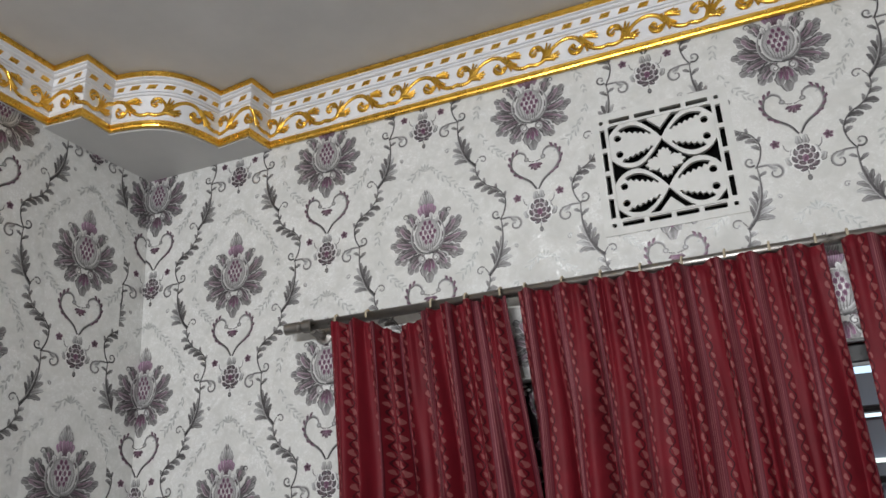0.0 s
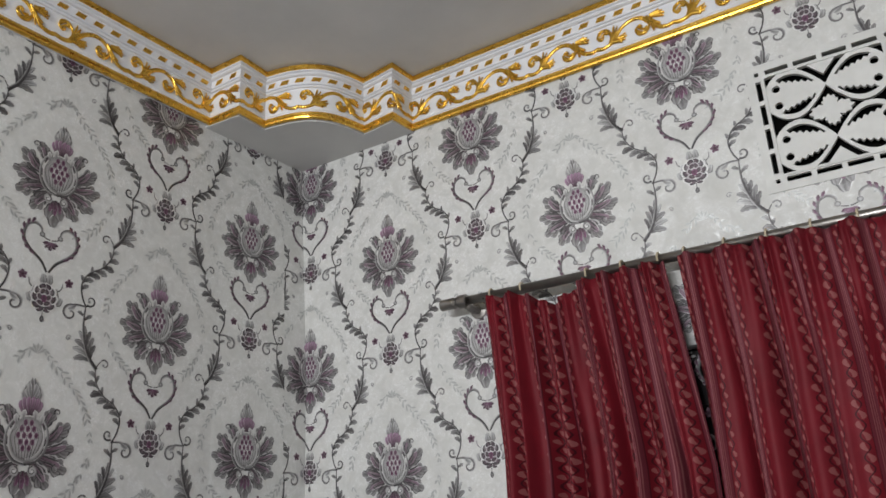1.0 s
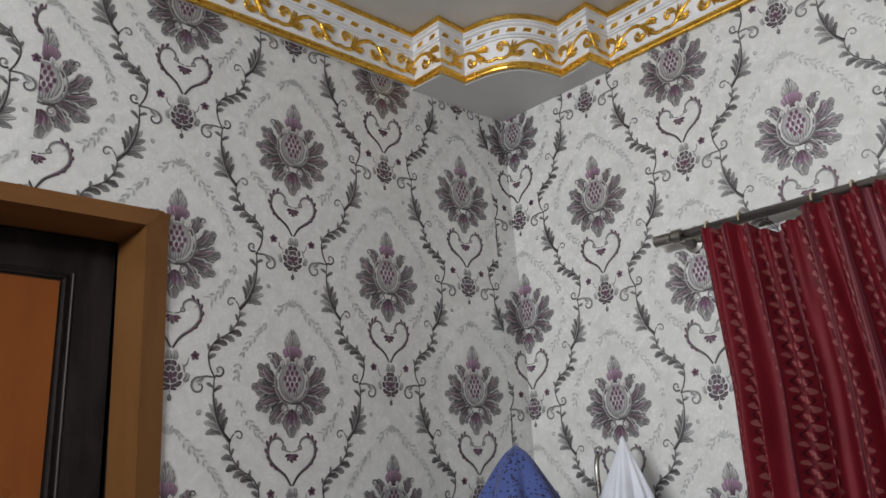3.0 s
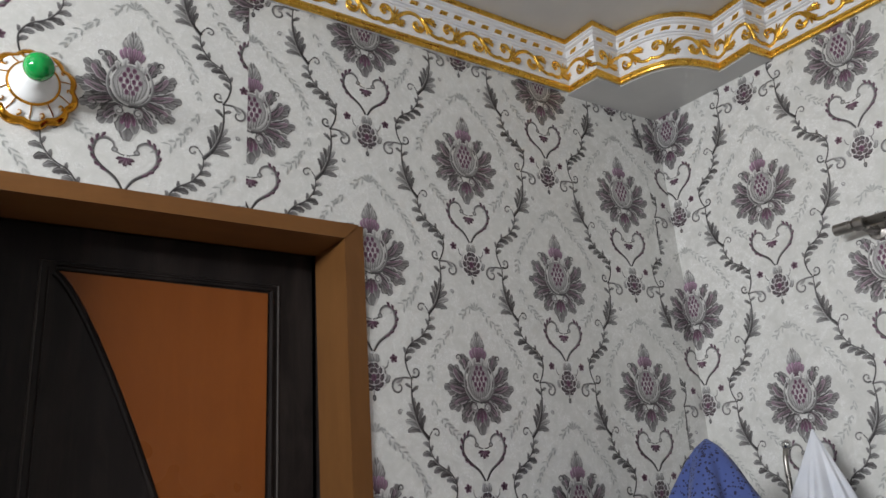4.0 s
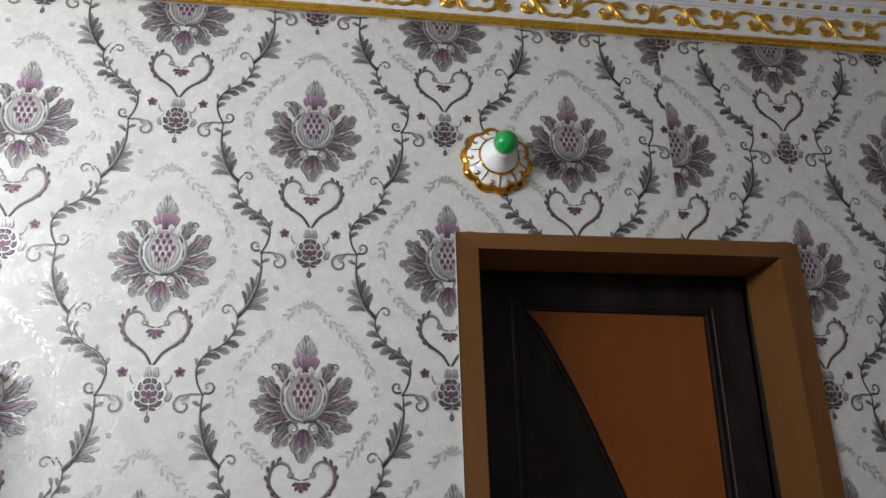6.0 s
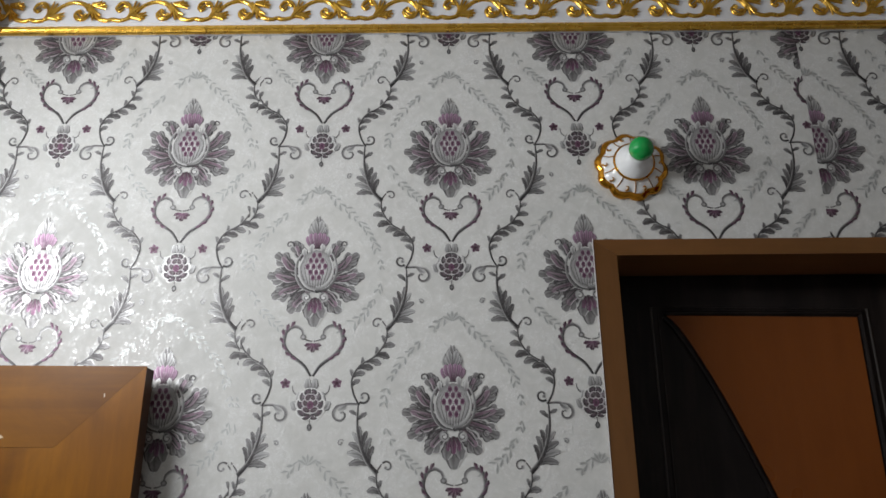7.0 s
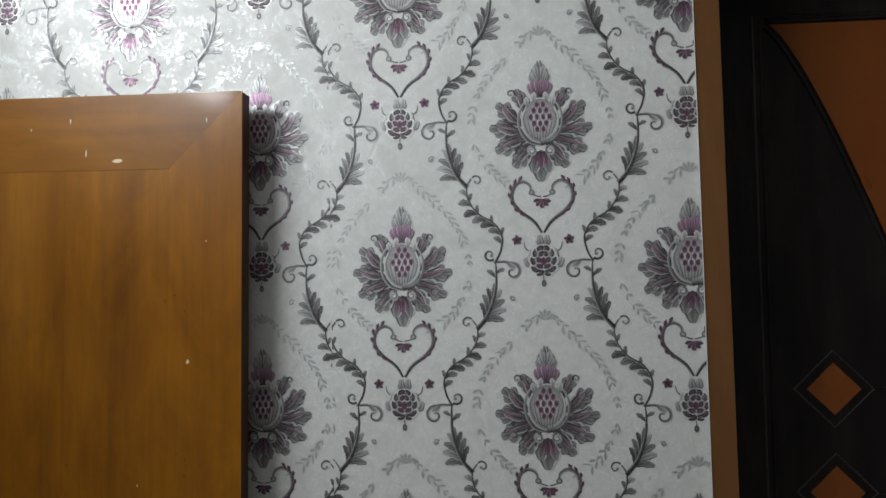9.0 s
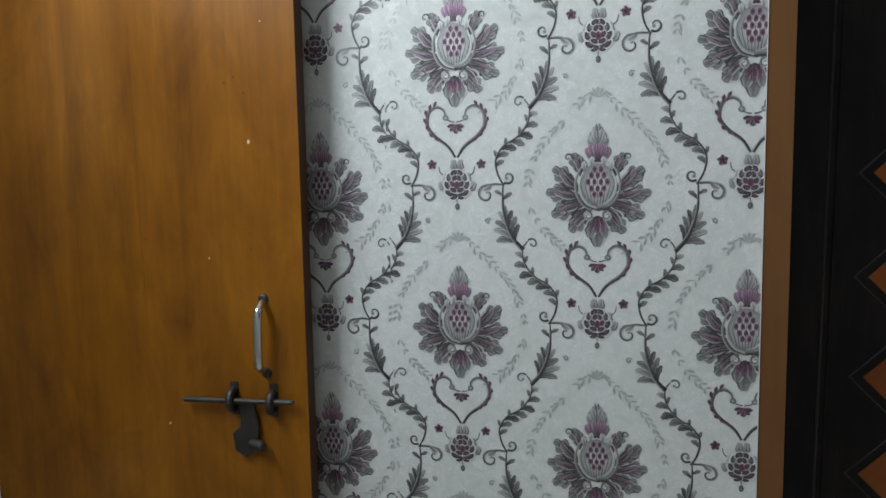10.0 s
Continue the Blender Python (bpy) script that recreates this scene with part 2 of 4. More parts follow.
def tube(bm, pts, radius, sides=10, caps=True):
    """A round bar along pts; radius may be one number or one for each point."""
    pts = [Vector(p) for p in pts]
    radii = radius if isinstance(radius, (list, tuple)) else [radius] * len(pts)
    rings, side = [], None
    for i, p in enumerate(pts):
        d = (pts[min(i + 1, len(pts) - 1)] - pts[max(i - 1, 0)]).normalized()
        if side is None:
            side = d.orthogonal().normalized()
        side = (side - d * side.dot(d)).normalized()
        up = d.cross(side)
        rings.append([bm.verts.new(p + radii[i] * (math.cos(a) * side + math.sin(a) * up)) for a in (2 * math.pi * j / sides for j in range(sides))])
    for a, b in zip(rings, rings[1:]):
        for j in range(sides):
            bm.faces.new((a[j], a[(j + 1) % sides], b[(j + 1) % sides], b[j]))
    if caps:
        bm.faces.new(rings[0][::-1])
        bm.faces.new(rings[-1])
    return bm


def lathe(bm, profile, origin, axis, sides=40, lobes=0, depth=0.0):
    """Turn (distance along the axis, radius) round an axis; lobes scallop the rim."""
    axis = Vector(axis).normalized()
    e1 = axis.orthogonal().normalized()
    e2 = axis.cross(e1)
    rings = []
    rmax = max(r for _, r in profile)
    for a, r in profile:
        ring = []
        for j in range(sides):
            w = 2 * math.pi * j / sides
            rr = r * (1 - depth * (r / rmax) ** 3 * (1 - abs(math.sin(lobes * w / 2)))) if lobes else r
            ring.append(bm.verts.new(Vector(origin) + axis * a + max(rr, 1e-5) * (math.cos(w) * e1 + math.sin(w) * e2)))
        rings.append(ring)
    for a, b in zip(rings, rings[1:]):
        for j in range(sides):
            bm.faces.new((a[j], a[(j + 1) % sides], b[(j + 1) % sides], b[j]))
    bm.faces.new(rings[0][::-1])
    bm.faces.new(rings[-1])
    bmesh.ops.recalc_face_normals(bm, faces=bm.faces)
    return bm


def prism(outline, lo, hi, place):
    """An extruded outline; place(u, v, h) gives the point for h in lo..hi."""
    bm = bmesh.new()
    a = [bm.verts.new(place(u, v, lo)) for u, v in outline]
    b = [bm.verts.new(place(u, v, hi)) for u, v in outline]
    bm.faces.new(a[::-1])
    bm.faces.new(b)
    for i in range(len(a)):
        j = (i + 1) % len(a)
        bm.faces.new((a[i], a[j], b[j], b[i]))
    bmesh.ops.recalc_face_normals(bm, faces=bm.faces)
    return bm


def glide(pts, steps=6):
    """Points along a smooth curve through pts."""
    p = [Vector(q) for q in pts]
    p = [p[0] * 2 - p[1]] + p + [p[-1] * 2 - p[-2]]
    out = []
    for i in range(1, len(p) - 2):
        for k in range(steps):
            t = k / steps
            out.append(0.5 * (2 * p[i] + (p[i + 1] - p[i - 1]) * t + (2 * p[i - 1] - 5 * p[i] + 4 * p[i + 1] - p[i + 2]) * t * t + (3 * p[i] - p[i - 1] - 3 * p[i + 1] + p[i + 2]) * t ** 3))
    return out + [p[-2]]


# ---- room ----
FRAME_Y0, FRAME_Y1, FRAME_TOP = -1.742, -1.014, 2.128
WIN_X0, WIN_X1, WIN_Z0, WIN_Z1 = 1.000, 2.12, 0.95, 1.93

bm = bmesh.new()
box(bm, -0.25, 0, ROOM_S - 0.2, FRAME_Y0 + 0.012, 0, 2.9)
box(bm, -0.25, 0, FRAME_Y1 + 0.004, ROOM_N, 0, 2.9)
box(bm, -0.25, 0, FRAME_Y0 + 0.012, FRAME_Y1 + 0.004, FRAME_TOP, 2.9)
wall_west = solid("wall_west", bm, PAPER, "pearl white wallpapered wall with a doorway", "wall", "structure")

VENT_X, VENT_Z, VENT_H = 1.368, 2.337, 0.124
bm = bmesh.new()
y0, y1 = ROOM_N, ROOM_N + 0.22
box(bm, -0.25, WIN_X0, y0, y1, 0, 2.9)
box(bm, WIN_X1, ROOM_E + 0.2, y0, y1, 0, 2.9)
box(bm, WIN_X0, WIN_X1, y0, y1, 0, WIN_Z0)
box(bm, WIN_X0, WIN_X1, y0, y1, WIN_Z1, VENT_Z - VENT_H)
box(bm, WIN_X0, VENT_X - VENT_H, y0, y1, VENT_Z - VENT_H, VENT_Z + VENT_H)
box(bm, VENT_X + VENT_H, WIN_X1, y0, y1, VENT_Z - VENT_H, VENT_Z + VENT_H)
box(bm, WIN_X0, WIN_X1, y0, y1, VENT_Z + VENT_H, 2.9)
wall_north = solid("wall_north", bm, PAPER, "pearl white wallpapered wall with a curtained window", "wall", "structure")

solid("wall_east", boxed(ROOM_E, ROOM_E + 0.2, ROOM_S - 0.2, ROOM_N, 0, 2.9), PAPER, "pearl white wallpapered wall", "wall", "structure")
bm = bmesh.new()
box(bm, 0, 0.06, ROOM_S - 0.2, ROOM_S, 0, 2.9)
box(bm, 0.90, ROOM_E, ROOM_S - 0.2, ROOM_S, 0, 2.9)
box(bm, 0.06, 0.90, ROOM_S - 0.2, ROOM_S, 1.90, 2.9)
solid("wall_south", bm, PAPER, "pearl white wallpapered wall with a doorway", "wall", "structure")
solid("wall_corridor", boxed(-0.25, 1.3, ROOM_S - 0.9, ROOM_S - 0.8, 0, 2.9), CEILING_PAINT, "plain painted wall beyond the doorway", "wall", "structure")
solid("wall_bathroom", boxed(-0.40, -0.30, FRAME_Y0 - 0.3, FRAME_Y1 + 0.3, 0, 2.6), CEILING_PAINT, "plain painted wall behind the closed door", "wall", "structure")
solid("floor", boxed(-0.4, ROOM_E + 0.2, ROOM_S - 0.9, 0.2, -0.1, 0), FLOOR_TILE, "plain pale floor", "floor", "structure")
solid("ceiling", boxed(-0.25, ROOM_E + 0.2, ROOM_S - 0.9, 0.2, CEIL, CEIL + 0.12), CEILING_PAINT, "flat grey-white painted ceiling", "ceiling", "structure")


def swell(y, z):
    """The west wall's plaster thickens towards the corner."""
    return max(0.0, (y + 0.30) / 0.285) * (0.030 - 0.022 * min(max((z - 2.0) / 0.6, 0.0), 1.0))


bm = bmesh.new()
grid = [[bm.verts.new((swell(y, z) + 0.0001, y, z)) for z in [2.7 * k / 54 for k in range(55)]] for y in [-0.30 + (ROOM_N + 0.30) * k / 6 for k in range(7)]]
for a, b in zip(grid, grid[1:]):
    for k in range(54):
        bm.faces.new((a[k], b[k], b[k + 1], a[k + 1]))
part("corner_plaster", bm, PAPER, wall_west)


# ---- wallpaper print ----
DARK, SLATE, MID, SILVER, PALE = (0.032, 0.028, 0.030), (0.120, 0.113, 0.115), (0.270, 0.264, 0.266), (0.50, 0.50, 0.50), (0.80, 0.80, 0.79)
PLUM, MAUVE, ROSE = (0.058, 0.021, 0.037), (0.200, 0.082, 0.156), (0.400, 0.235, 0.355)
MINT, FAINT = (0.555, 0.572, 0.558), (0.61, 0.62, 0.61)


def lerp(a, b, t):
    return tuple(p + (q - p) * t for p, q in zip(a, b))


class Print:
    """Flat painted strokes, leaves and blobs in millimetres, each a hair above the one before."""

    def __init__(self):
        self.items, self.v, self.c, self.f = [], [], [], []

    def add(self, layer, pts, cols, faces):
        self.items.append((layer, len(self.items), pts, cols, faces))

    def finish(self):
        """Stack the items by layer and order of drawing."""
        for rank, (_, _, pts, cols, faces) in enumerate(sorted(self.items, key=lambda it: it[:2])):
            first = len(self.v)
            self.v += [(p[0], p[1], rank) for p in pts]
            self.c += cols
            self.f += [tuple(first + q for q in f) for f in faces]
        return self

    def strip(self, rows, layer):
        """rows: points across and their colours."""
        k = len(rows[0][0])
        pts = [p for row in rows for p in row[0]]
        cols = [c for row in rows for c in row[1]]
        faces = [(i * k + j, i * k + j + 1, (i + 1) * k + j + 1, (i + 1) * k + j) for i in range(len(rows) - 1) for j in range(k - 1)]
        self.add(layer, pts, cols, faces)

    def stroke(self, pts, w0, w1, c0, c1, layer=1, steps=5, swell=0.0):
        line = glide([(*p, 0) for p in pts], steps)
        rows, n = [], len(line) - 1
        for i, p in enumerate(line):
            t = i / n
            d = line[min(i + 1, n)] - line[max(i - 1, 0)]
            d = d.normalized() if d.length else Vector((1, 0, 0))
            s = Vector((-d.y, d.x, 0)) * ((w0 + (w1 - w0) * t + swell * math.sin(math.pi * t)) / 2)
            c = lerp(c0, c1, t)
            rows.append(((p + s, p + s * 0.15, p - s), [lerp(c, PALE, 0.50), c, lerp(c, DARK, 0.60)]))
        self.strip(rows, layer)

    def leaf(self, at, angle, length, width, bend, c0, c1, layer=1, n=6, lobes=0, edge=0.45):
        """A leaf from its foot, its rim silvered and its rib dark; angle and bend in degrees."""
        x, y = at
        rows = []
        for i in range(n + 1):
            t = i / n
            a = radians(angle + bend * t)
            if i:
                x, y = x + length / n * math.cos(a), y + length / n * math.sin(a)
            w = width * (0.14 + 0.86 * math.sin(math.pi * min(t * 0.78 + 0.02, 1) ** 1.15) if t < 0.97 else 0.12) / 2
            if lobes:
                w *= 1 + 0.22 * math.cos(2 * math.pi * lobes * t)
            s = Vector((-math.sin(a), math.cos(a))) * w
            p = Vector((x, y))
            c = lerp(c0, c1, t)
            rim = lerp(c, PALE, edge * min(1, 0.10 + t) ** 1.5)
            if n <= 3:
                rows.append(((p + s, p, p - s), [rim, lerp(c, DARK, 0.35), c]))
            else:
                rows.append(((p + s, p + s * 0.62, p, p - s * 0.62, p - s), [lerp(c, rim, 0.7), lerp(c, rim, 0.5), lerp(c, DARK, 0.60 * (1 - 0.6 * t)), lerp(c, DARK, 0.12), rim]))
        self.strip(rows, layer)
        return x, y

    def petal(self, at, angle, length, width, bend, c0, c1, layer=1, n=9, lobes=3, pale=0.75):
        """A petal or acanthus lobe: narrow foot, full rounded scalloped end, silvered rim and dark underside."""
        x, y = at
        rows = []
        for i in range(n + 1):
            t = i / n
            a = radians(angle + bend * t)
            if i:
                x, y = x + length / n * math.cos(a), y + length / n * math.sin(a)
            w = 0.22 + 0.78 * math.sin(math.pi / 2 * min(t / 0.66, 1.0)) ** 1.3 if t < 0.66 else math.sqrt(max(1 - ((t - 0.66) / 0.36) ** 2, 0.0))
            w *= width / 2 * (1 + 0.16 * math.cos(2 * math.pi * lobes * t) * min(1, 2 * t))
            s = Vector((-math.sin(a), math.cos(a))) * w
            p = Vector((x, y))
            c = lerp(c0, c1, min(1, t * 1.15))
            rim = lerp(c, PALE, pale * min(1, 0.15 + t))
            dark = lerp(c, DARK, 0.72)
            rows.append(((p + s, p + s * 0.84, p + s * 0.72, p + s * 0.25, p - s * 0.12, p - s * 0.62, p - s * 0.86, p - s), [rim, rim, lerp(c, DARK, 0.10), c, lerp(c, DARK, 0.75 * (1 - 0.6 * t)), lerp(c, rim, 0.25), dark, dark]))
        self.strip(rows, layer)
        return x, y

    def blob(self, at, rx, ry, angle, inner, outer, layer=1, n=10):
        ca, sa = math.cos(radians(angle)), math.sin(radians(angle))
        pts, cols = [at], [inner]
        for j in range(n):
            w = 2 * math.pi * j / n
            px, py = rx * math.cos(w), ry * math.sin(w)
            pts.append((at[0] + ca * px - sa * py, at[1] + sa * px + ca * py))
            cols.append(outer)
        self.add(layer, pts, cols, [(0, 1 + j, 1 + (j + 1) % n) for j in range(n)])

    def curl(self, at, r, a0, turns, w0, w1, c0, c1, layer=1):
        pts = []
        n = 9
        for i in range(n + 1):
            t = i / n
            a = radians(a0 + 360 * turns * t)
            rr = r * (1 - 0.72 * t)
            pts.append((at[0] + rr * math.cos(a), at[1] + rr * math.sin(a)))
        self.stroke(pts, w0, w1, c0, c1, layer, 2)
        self.blob(pts[-1], w1 * 1.3, w1 * 1.3, 0, SLATE, SILVER, layer, 7)


def motif():
    rnd = random.Random(4)
    P = Print()
    for m in (1, -1):
        def at(x, y):
            return (m * x, y)

        def ang(a):
            return a if m > 0 else 180 - a

        def leaf(p, a, ln, w, b, c0, c1, layer=1, n=6, lobes=0):
            return P.leaf(at(*p), ang(a), ln, w, m * b, c0, c1, layer, n, lobes)

        # faint sprays round the flower
        spray = glide([(4, 178, 0), (52, 130, 0), (98, 80, 0), (126, 20, 0), (124, -40, 0), (96, -88, 0), (50, -128, 0)], 5)
        for i in range(1, len(spray) - 1):
            if rnd.random() < 0.2:
                continue
            d = spray[i + 1] - spray[i - 1]
            a = math.degrees(math.atan2(d.y, d.x))
            for side in (-1, 1):
                leaf((spray[i].x, spray[i].y), a + side * rnd.uniform(25, 60), rnd.uniform(9, 19), rnd.uniform(4, 8), -side * 20, FAINT, MINT, 0, 3)
        def petal(p, a, ln, w, b, c0, c1, layer=2, lobes=3, pale=0.75):
            return P.petal(at(*p), ang(a), ln, w, m * b, c0, c1, layer, 9, lobes, pale)

        # vines: the lower half rises from the joint beside the rose, with leaflets on either side
        P.stroke([at(92, -262), at(72, -261), at(60, -264)], 4, 6, SLATE, MID, 2)
        P.curl(at(57, -280), 17, ang(75), m * 1.0, 7, 3, MID, SLATE, 2)
        P.leaf(at(68, -262), ang(235), 20, 10, -m * 40, MID, SILVER, 2)
        for (x, y), a, ln, w, b, c1 in (((76, -230), 84, 22, 10, -80, MID), ((78, -212), 64, 26, 12, -84, MID), ((87, -196), 42, 30, 14, -76, SLATE), ((102, -183), 26, 30, 14, -64, MID),
                                        ((118, -173), 42, 30, 15, -86, SLATE), ((130, -158), 60, 29, 13, -86, MID), ((138, -140), 78, 22, 10, -80, SILVER)):
            petal((x, y), a, ln, w, b, DARK, c1, 2, 3, 0.8)
        for (x, y), a, ln, w, b in (((77, -214), 80, 18, 8, 46), ((92, -190), 52, 17, 7, 54), ((118, -173), 48, 20, 8, 62), ((136, -150), 76, 19, 8, 56)):
            petal((x, y), a, ln, w, b, DARK, MID, 2, 2, 0.7)
        P.stroke([at(90, -263), at(79, -241), at(76, -214), at(91, -189), at(118, -172), at(137, -146), at(140, -120), at(131, -104)], 3.6, 2.6, DARK, SLATE, 3, 5, 0.6)
        P.curl(at(121, -109), 11, ang(40), m * 0.8, 4, 2.5, SLATE, MID, 3)
        P.curl(at(99, -248), 12, ang(230), m * 0.95, 5, 3, DARK, MID, 3)
        # the upper half is one fanned leaf that narrows to the next joint
        for (x, y), a, ln, w, b, c1 in (((147, -110), 46, 46, 14, -72, MID), ((152, -103), 54, 48, 15, -56, SILVER), ((159, -92), 64, 42, 14, -50, MID), ((152, -104), 62, 34, 11, 70, SLATE),
                                        ((158, -95), 68, 40, 12, 58, MID), ((165, -80), 74, 36, 11, 46, SLATE), ((165, -82), 72, 40, 11, -24, SILVER), ((169, -70), 78, 34, 9, 10, MID)):
            petal((x, y), a, ln, w, b, DARK, c1, 2, 3, 0.8)
        P.stroke([at(139, -121), at(157, -100), at(169, -74), at(176, -44), at(177, -14), at(176, 3)], 9, 2.4, DARK, SLATE, 3, 5, 0)
        petal((176, -26), 118, 22, 9, 40, DARK, MID, 2)
        petal((177, -18), 52, 18, 8, -40, SLATE, MID, 2)
        P.curl(at(206, -66), 6, ang(150), -m * 0.9, 3.5, 2, SILVER, MID, 3)
        # heart
        P.stroke([at(2, -209), at(16, -188), at(42, -168), at(56, -147), at(52, -122), at(36, -113), at(22, -120), at(19, -134)], 4.5, 3.5, DARK, MID, 2, 5, 4)
        P.blob(at(19, -134), 6, 5.5, 0, SILVER, SLATE, 3, 8)
        for x, y, a in ((30, -177, 5), (40, -169, 0), (49, -158, 20), (55, -145, 30), (55, -131, 50), (50, -121, 75), (42, -115, 90)):
            leaf((x, y), a, 14, 7, 40, MAUVE, PLUM, 2, 3)
        for i in range(5):
            P.blob(at(16 - 3.2 * i, -138 - 4.0 * math.sin(i / 4 * 1.5)), 1.6, 1.6, 0, DARK, SLATE, 2, 6)
        for a in (-90, -55, -20):
            leaf((0, -147), a, 17, 9, 10, MAUVE, PLUM, 2, 3)
        # small flowers beside the rose
        P.stroke([at(20, -247), at(32, -238), at(35, -226)], 3, 2, SLATE, MID, 1)
        for j in range(5):
            P.leaf(at(48, -222), 72 * j + 20, 10, 8, 10, PLUM, MAUVE, 2, 3)
        P.blob(at(48, -222), 3, 3, 0, PLUM, PLUM, 3, 6)
        # rose: pale outer leaves, then dark overlapping petals
        petal((16, -268), 62, 30, 17, 40, MID, SILVER, 2, 2)
        petal((18, -272), 14, 24, 17, 60, SLATE, SILVER, 2, 2)
        petal((4, -240), 76, 27, 15, 16, SLATE, SILVER, 2, 2)
        for x, y, rx, ry, a, c in ((7, -284, 10, 7, -20, SLATE), (17, -276, 11, 8, 40, SLATE), (20, -261, 11, 8, 75, SLATE), (15, -246, 11, 8, 115, MID), (6, -238, 9, 7, 150, SLATE)):
            P.blob(at(x, y), rx, ry, ang(a), lerp(c, PLUM, 0.4), PALE, 3, 10)
            P.blob(at(x * 0.88, y * 0.988 - 3.1), rx * 0.84, ry * 0.80, ang(a), lerp(c, MAUVE, 0.3), DARK, 3, 10)
        for x, y, rx, ry, a in ((8, -271, 9, 6, 25), (10, -259, 8, 6, 70), (5, -248, 8, 6, 130)):
            P.blob(at(x, y), rx, ry, ang(a), MAUVE, SILVER, 4, 9)
            P.blob(at(x - 1.2, y), rx * 0.76, ry * 0.70, ang(a), SLATE, PLUM, 4, 9)
        # flower: six full petals a side, mauve at the foot and silver grey at the scalloped tip
        for (bx, by), (tx, ty), w, b in (((25, 8), (45, 57), 27, -40), ((26, -8), (79, 30), 31, 46), ((22, -20), (91, -13), 31, 34), ((16, -28), (80, -55), 33, -10), ((9, -38), (47, -84), 33, -24)):
            a, ln = math.degrees(math.atan2(ty - by, tx - bx)), math.hypot(tx - bx, ty - by)
            petal((bx, by), a - b / 2, ln, w, b, DARK, SLATE, 2, 2, 0.9)
            for da, f, sc in ((50, 0.56, 0.36), (-48, 0.56, 0.36), (2, 0.72, 0.34)):
                petal((bx + f * (tx - bx), by + f * (ty - by)), a + da, ln * sc, w * 0.58, -da * 0.8, SLATE, MID, 3, 1, 0.9)
            petal((bx + 0.06 * (tx - bx), by + 0.06 * (ty - by) + 1), a - b / 2 + 2, ln * 0.78, w * 0.52, b, PLUM, lerp(MAUVE, SILVER, 0.25), 4, 2, 0.7)
            for up, sc in ((6, 0.58), (-4, 0.52)):
                P.leaf(at(bx + 0.20 * (tx - bx), by + 0.20 * (ty - by) + up), ang(a - b / 2 + 8), ln * sc, w * 0.13, m * b, DARK, DARK, 5, 5)
        P.curl(at(54, 52), 8, ang(200), -m * 0.9, 4, 2, DARK, MID, 5)
        P.curl(at(62, -52), 8, ang(100), m * 0.9, 3.5, 2, DARK, MID, 5)
        P.blob(at(17, -56), 9, 11, 30, PALE, MID, 5, 9)
        P.curl(at(17, -56), 8, ang(90), m * 1.0, 2.5, 1.5, DARK, SLATE, 6)
        petal((5, -58), -70, 40, 22, -14, DARK, MID, 4, 3, 0.8)
        petal((5, -58), -70, 25, 10, -10, PLUM, MAUVE, 5, 2, 0.4)
        # bud on top: a fat cone of overlapping scales over mauve petals
        for (x, y), a, ln, w, b in (((1, 60), 36, 34, 11, 44), ((1, 62), 52, 38, 11, 32), ((0, 64), 68, 43, 11, 20), ((0, 66), 82, 47, 10, 8)):
            P.leaf(at(x, y), ang(a), ln, w, m * b, SLATE, MID, 4, 6, 0, 0.85)
        for (x, y), a, ln, w, b in (((2, 72), 44, 24, 9, 40), ((1, 76), 66, 28, 9, 20)):
            P.leaf(at(x, y), ang(a), ln, w, m * b, MID, SILVER, 4, 6, 0, 0.85)
        for (x, y), a, ln, w, b in (((2, 44), 14, 33, 12, 76), ((1, 44), 42, 35, 12, 50), ((0, 44), 72, 34, 11, 18)):
            petal((x, y), a, ln, w, b, PLUM, ROSE, 5, 1, 0.55)
        P.leaf(at(4, 46), ang(10), 14, 7, m * 30, SLATE, MID, 5, 3)
        # rim of the heart of the flower
        P.stroke([at(0, -44), at(22, -38), at(37, -18), at(40, 8), at(32, 30), at(18, 42)], 7, 3, DARK, SILVER, 5, 4)
        P.stroke([at(0, -39), at(17, -33), at(30, -16), at(33, 6), at(26, 26)], 9, 2, MID, PALE, 5, 4)
        for a, x, y in ((65, 22, 26), (80, 11, 34)):
            leaf((x, y), a, 20, 10, 25, MID, PALE, 6, 4)
    P.petal((0, -56), -90, 58, 30, 0, DARK, MID, 3, 9, 3, 0.8)
    P.petal((0, -56), -90, 32, 12, 0, PLUM, MAUVE, 5, 9, 2, 0.4)
    P.blob((0, -262), 6, 8, 0, PLUM, MAUVE, 5)
    P.stroke([(0, -286), (0, -298)], 2, 2, SLATE, MID, 2)
    P.blob((0, -303), 4.5, 6.5, 0, MID, DARK, 3, 8)
    P.blob((0, 2), 34, 39, 0, PALE, MID, 4, 20)
    for i in range(-4, 5):
        P.stroke([(i * 5.0, 34 - abs(i) * 3), (i * 7.6, 4), (i * 4.6, -32)], 1.2, 2.2, MID, SLATE, 4, 3)
    for j, (count, y) in enumerate(((2, 30), (3, 19), (4, 7), (3, -5), (2, -16))):
        for i in range(count):
            x = (i - (count - 1) / 2) * 11.5
            P.blob((x, y), 4.2, 6.0, 0, PLUM, MAUVE, 6, 8)
            P.stroke([(x - 4.5, y - 3), (x, y - 7), (x + 4.5, y - 3)], 1.2, 1.2, MID, MID, 6, 2)
    for i in range(-2, 3):
        P.stroke([(i * 6, -22), (i * 4.5, -36)], 2.5, 1.5, MID, SLATE, 6, 2)
    # a faint sprig above the bud
    for a in (90, 60, 120, 30, 150):
        P.leaf((0, 160), a, 20, 8, 0, FAINT, MINT, 0, 3)
    return P.finish()


